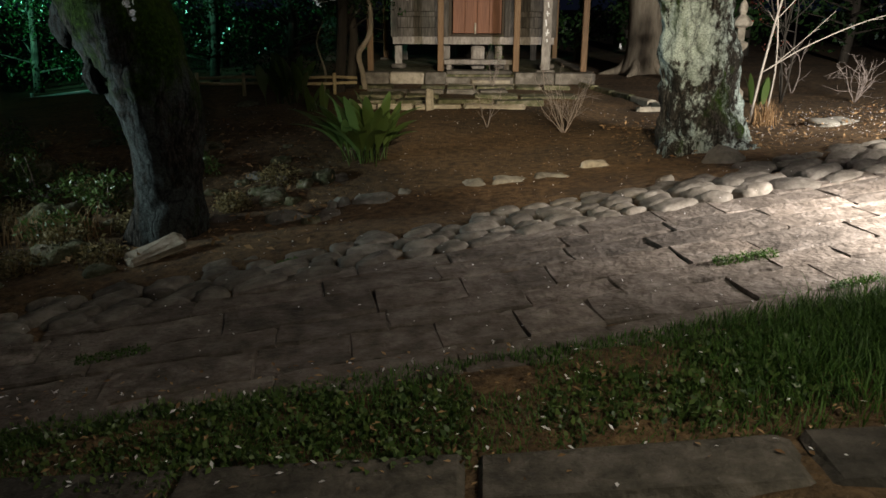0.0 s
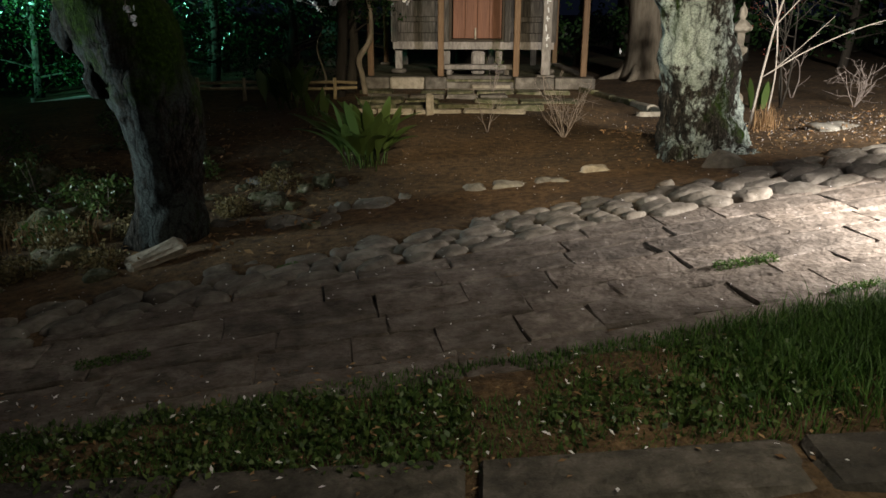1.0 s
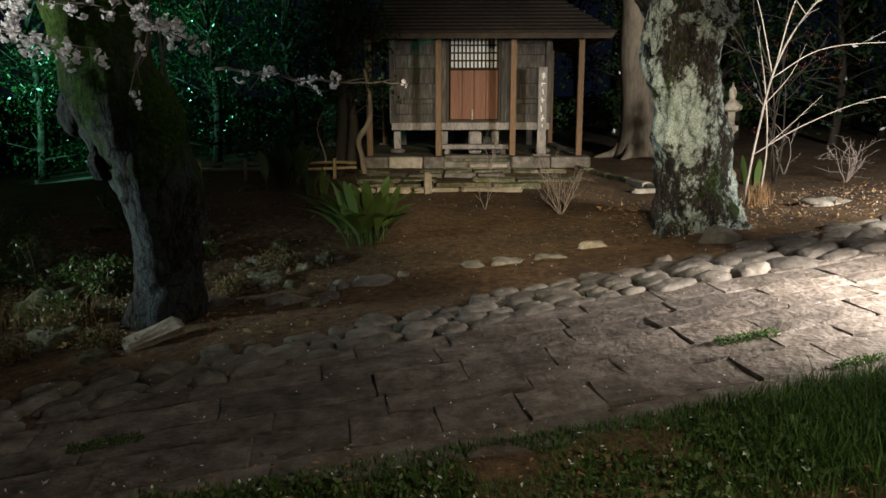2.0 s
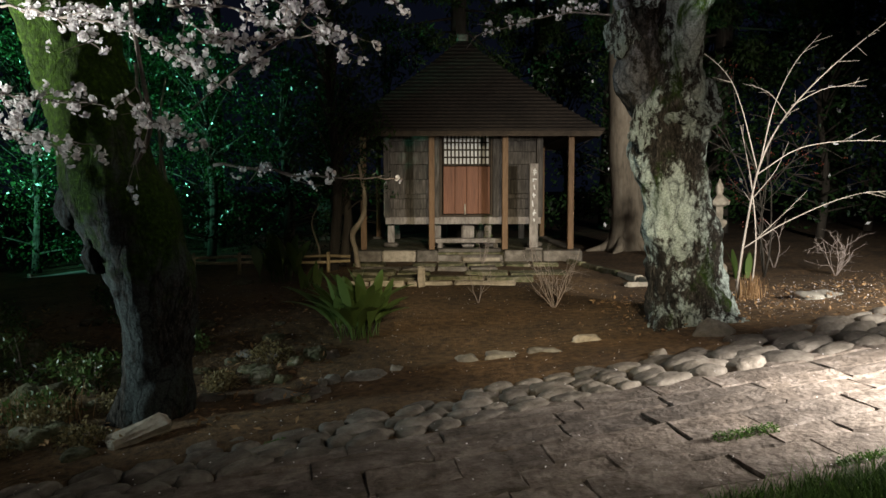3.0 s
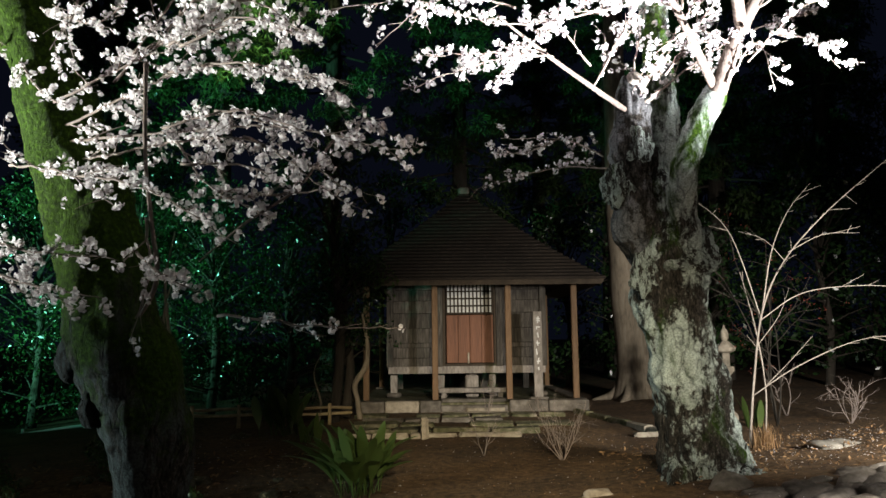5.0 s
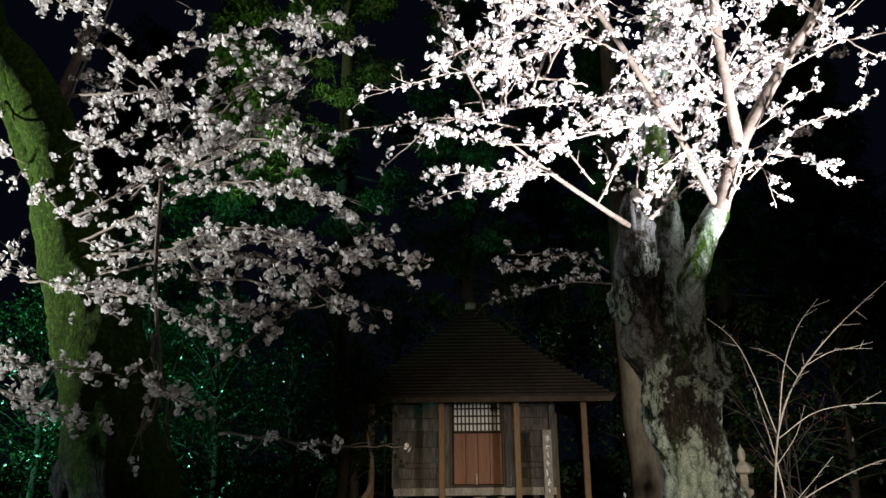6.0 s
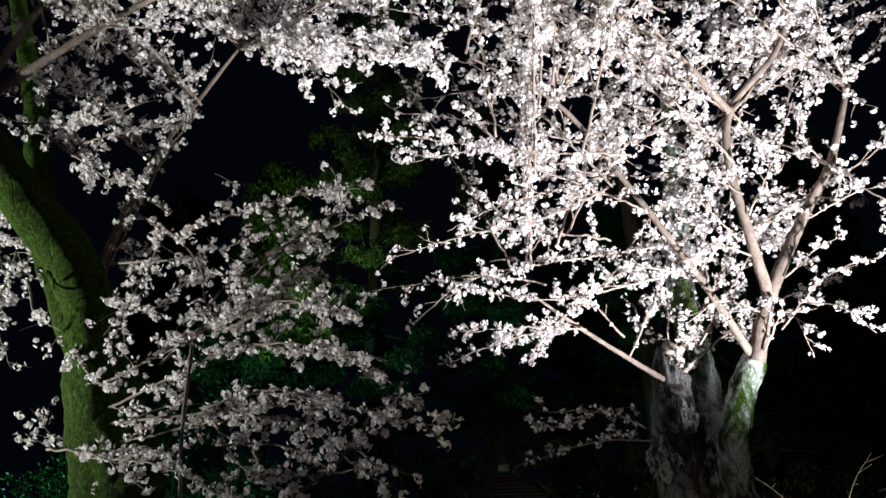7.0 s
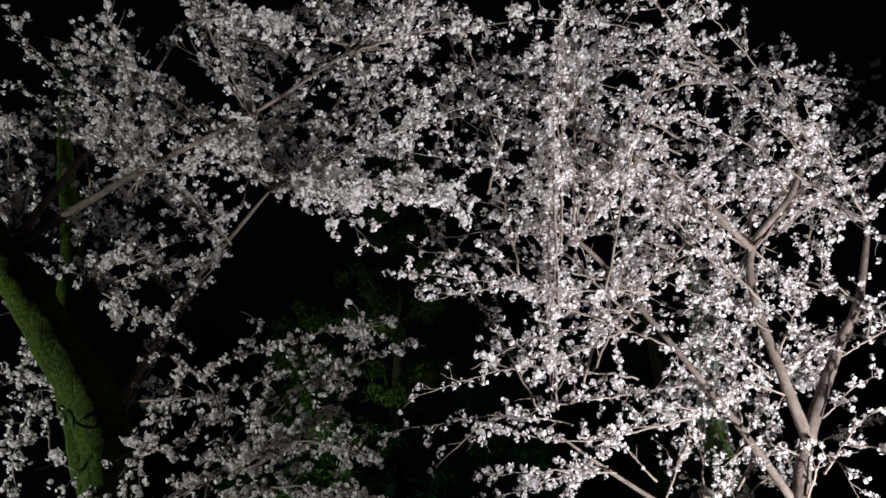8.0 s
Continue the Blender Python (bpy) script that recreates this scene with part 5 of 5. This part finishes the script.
def verge():
    rng = np.random.default_rng(33)
    b = Buf()
    n = 30000
    x = rng.uniform(-3.2, 3.6, n)
    y = 2.30 + 0.05 * x + rng.random(n) ** 0.8 * (near_edge(x) + 0.10 - 2.30 - 0.05 * x)
    dens = np.array([noise.noise(Vector((a * 2.2, c * 3.0, 0.5))) for a, c in zip(x, y)])
    keep = dens > -0.4
    x, y = x[keep], y[keep]
    h = rng.uniform(0.02, 0.06, len(x)) * (1 + 1.6 * blend(0.9, 1.8, x))
    xt = rng.normal(2.1, 0.36, 5200)
    yt = 3.04 + 0.14 * (xt - 2) + rng.normal(0, 0.14, 5200)
    x, y, h = np.concatenate([x, xt]), np.concatenate([y, yt]), np.concatenate([h, rng.uniform(0.05, 0.15, 5200) * (1 + 1.1 * blend(1.6, 2.3, xt) * rng.random(5200))])
    k = len(x)
    a = rng.uniform(0, 2 * np.pi, k)
    d = np.stack([np.cos(a), np.sin(a), 0 * a], 1) * (h * rng.uniform(0.2, 0.9, k))[:, None]
    e = np.stack([-np.sin(a), np.cos(a), 0 * a], 1) * rng.uniform(0.0018, 0.0042, (k, 1))
    p = np.stack([x, y, height(x, y) - 0.015], 1)
    up = np.array([0, 0, 1.0])
    q = p + 0.35 * d + up * (0.6 * h)[:, None]
    t = p + d + up * (0.95 * h)[:, None]
    b.quads(np.stack([p - e, p + e, q + 0.8 * e, q - 0.8 * e], 1))
    b.quads(np.stack([q - 0.8 * e, q + 0.8 * e, t + 0.1 * e, t - 0.1 * e], 1))
    one("grass", b.mesh("grass", GRASS), "rough green grass on the verge of the lane", "grass", kind="stuff")


verge()


def weeds():
    rng = np.random.default_rng(8)
    x = rng.uniform(-3.0, 3.2, 1100)
    y = 2.36 + rng.random(1100) * 0.72 + 0.11 * x
    pts = [(a, c, gz(a, c) + 0.015) for a, c in zip(x, y) if noise.noise(Vector((a * 2, c * 2.5, 4.0))) > -0.2]
    b = Buf()
    leaf_cloud(b, np.array(pts), [0.055] * len(pts), 5200, 0.034, rng, -0.6, 0.6)
    one("weeds", b.mesh("weeds", BROAD), "low broad-leaved weeds in the grass verge", "weeds", kind="stuff")


weeds()


def litter(name, label, category, n, lo, hi, size, material, rng, lift=0.012, pick=None):
    b = Buf()
    x, y = rng.uniform(lo[0], hi[0], n), rng.uniform(lo[1], hi[1], n)
    if pick is not None:
        keep = pick(x, y)
        x, y = x[keep], y[keep]
    k = len(x)
    p = np.stack([x, y, height(x, y) + lift + rng.uniform(0, 0.02, k)], 1)
    d = rng.normal(size=(k, 3)) * np.array([1, 1, 0.3])
    d /= np.linalg.norm(d, axis=1)[:, None]
    e = np.cross(d, np.array([0, 0, 1.0]) + rng.normal(size=(k, 3)) * 0.3)
    e /= np.linalg.norm(e, axis=1)[:, None]
    s = size * rng.uniform(0.6, 1.3, (k, 1))
    up = np.array([0, 0, 1.0])
    b.quads(np.stack([p - s * d, p + 0.45 * s * e + 0.15 * s * up, p + s * d, p - 0.45 * s * e + 0.1 * s * up], 1))
    one(name, b.mesh(name, material), label, category, kind="stuff")


g = np.random.default_rng(44)
litter("fallen_petals", "white cherry petals scattered over soil and stones", "petals", 1500, (-4, 2.2), (6.5, 11), 0.010, PETAL, g, 0.018)
litter("fallen_petals", "white petals lying thickly round the cherry trunk", "petals", 700, (2.4, 7.2), (5.2, 9.2), 0.010, PETAL, g, 0.03)
litter("fallen_petals", "white petals and flower heads fallen in the verge", "petals", 150, (-3.0, 2.1), (3.0, 3.2), 0.014, PETAL, g, 0.04)
litter("dry_leaves", "dry brown leaves lying in the grass", "leaves", 620, (-3.2, 2.2), (3.2, 3.3), 0.017, DRY, g, 0.025)
litter("dry_leaves", "dry brown leaves round the cherry roots", "leaves", 900, (1.9, 7.0), (5.6, 9.4), 0.028, DRY, g, 0.03)
litter("dry_leaves", "dead leaves on the dark bank", "leaves", 900, (-5, 5.2), (-1, 9.5), 0.035, DRY, g, 0.03)

litter("dry_leaves", "crumbled dead leaves strewn over the garden soil", "leaves", 1500, (-2.2, 6.4), (6.0, 11.0), 0.014, DRY, g, 0.012, lambda x, y: y > far_edge(x) + 0.25)
for x, y, r_ in ((1.81, 4.24, 0.13), (-1.75, 3.6, 0.12), (2.2, 3.72, 0.10), (-1.1, 5.0, 0.05)):
    b = Buf()
    n = 5
    leaf_cloud(b, np.array([(x + r_ * (k - 2) * 0.6, y + 0.05 * (k - 2) * 0.3, gz(x + r_ * (k - 2) * 0.6, y) + 0.004) for k in range(n)]), [r_ * 0.42] * n, 90000, 0.016, g, -0.5, 0.5)
    one("moss_patch", b.mesh("moss_patch", GRASS), "flat patch of moss and weed between slabs", "moss", "moss on the lane", "stuff")

# ---- kerb at the near side ----
for k, (x0, x1) in enumerate(((-2.6, -1.0), (-0.98, 0.10), (0.13, 1.25), (1.28, 2.5))):
    y = 2.25 - 0.04 * (x0 + x1) / 2
    one("kerb_stone", box_mesh("kerb_stone", (x1 - x0, 0.34, 0.2), KERB, 0.03, 0.012, k), "dark worn kerb stone along the grass verge", "kerb stone", "kerb stones",
        m=pose((x0 + x1) / 2, y, gz((x0 + x1) / 2, y) - 0.165, 0, -5.7, -2.3))
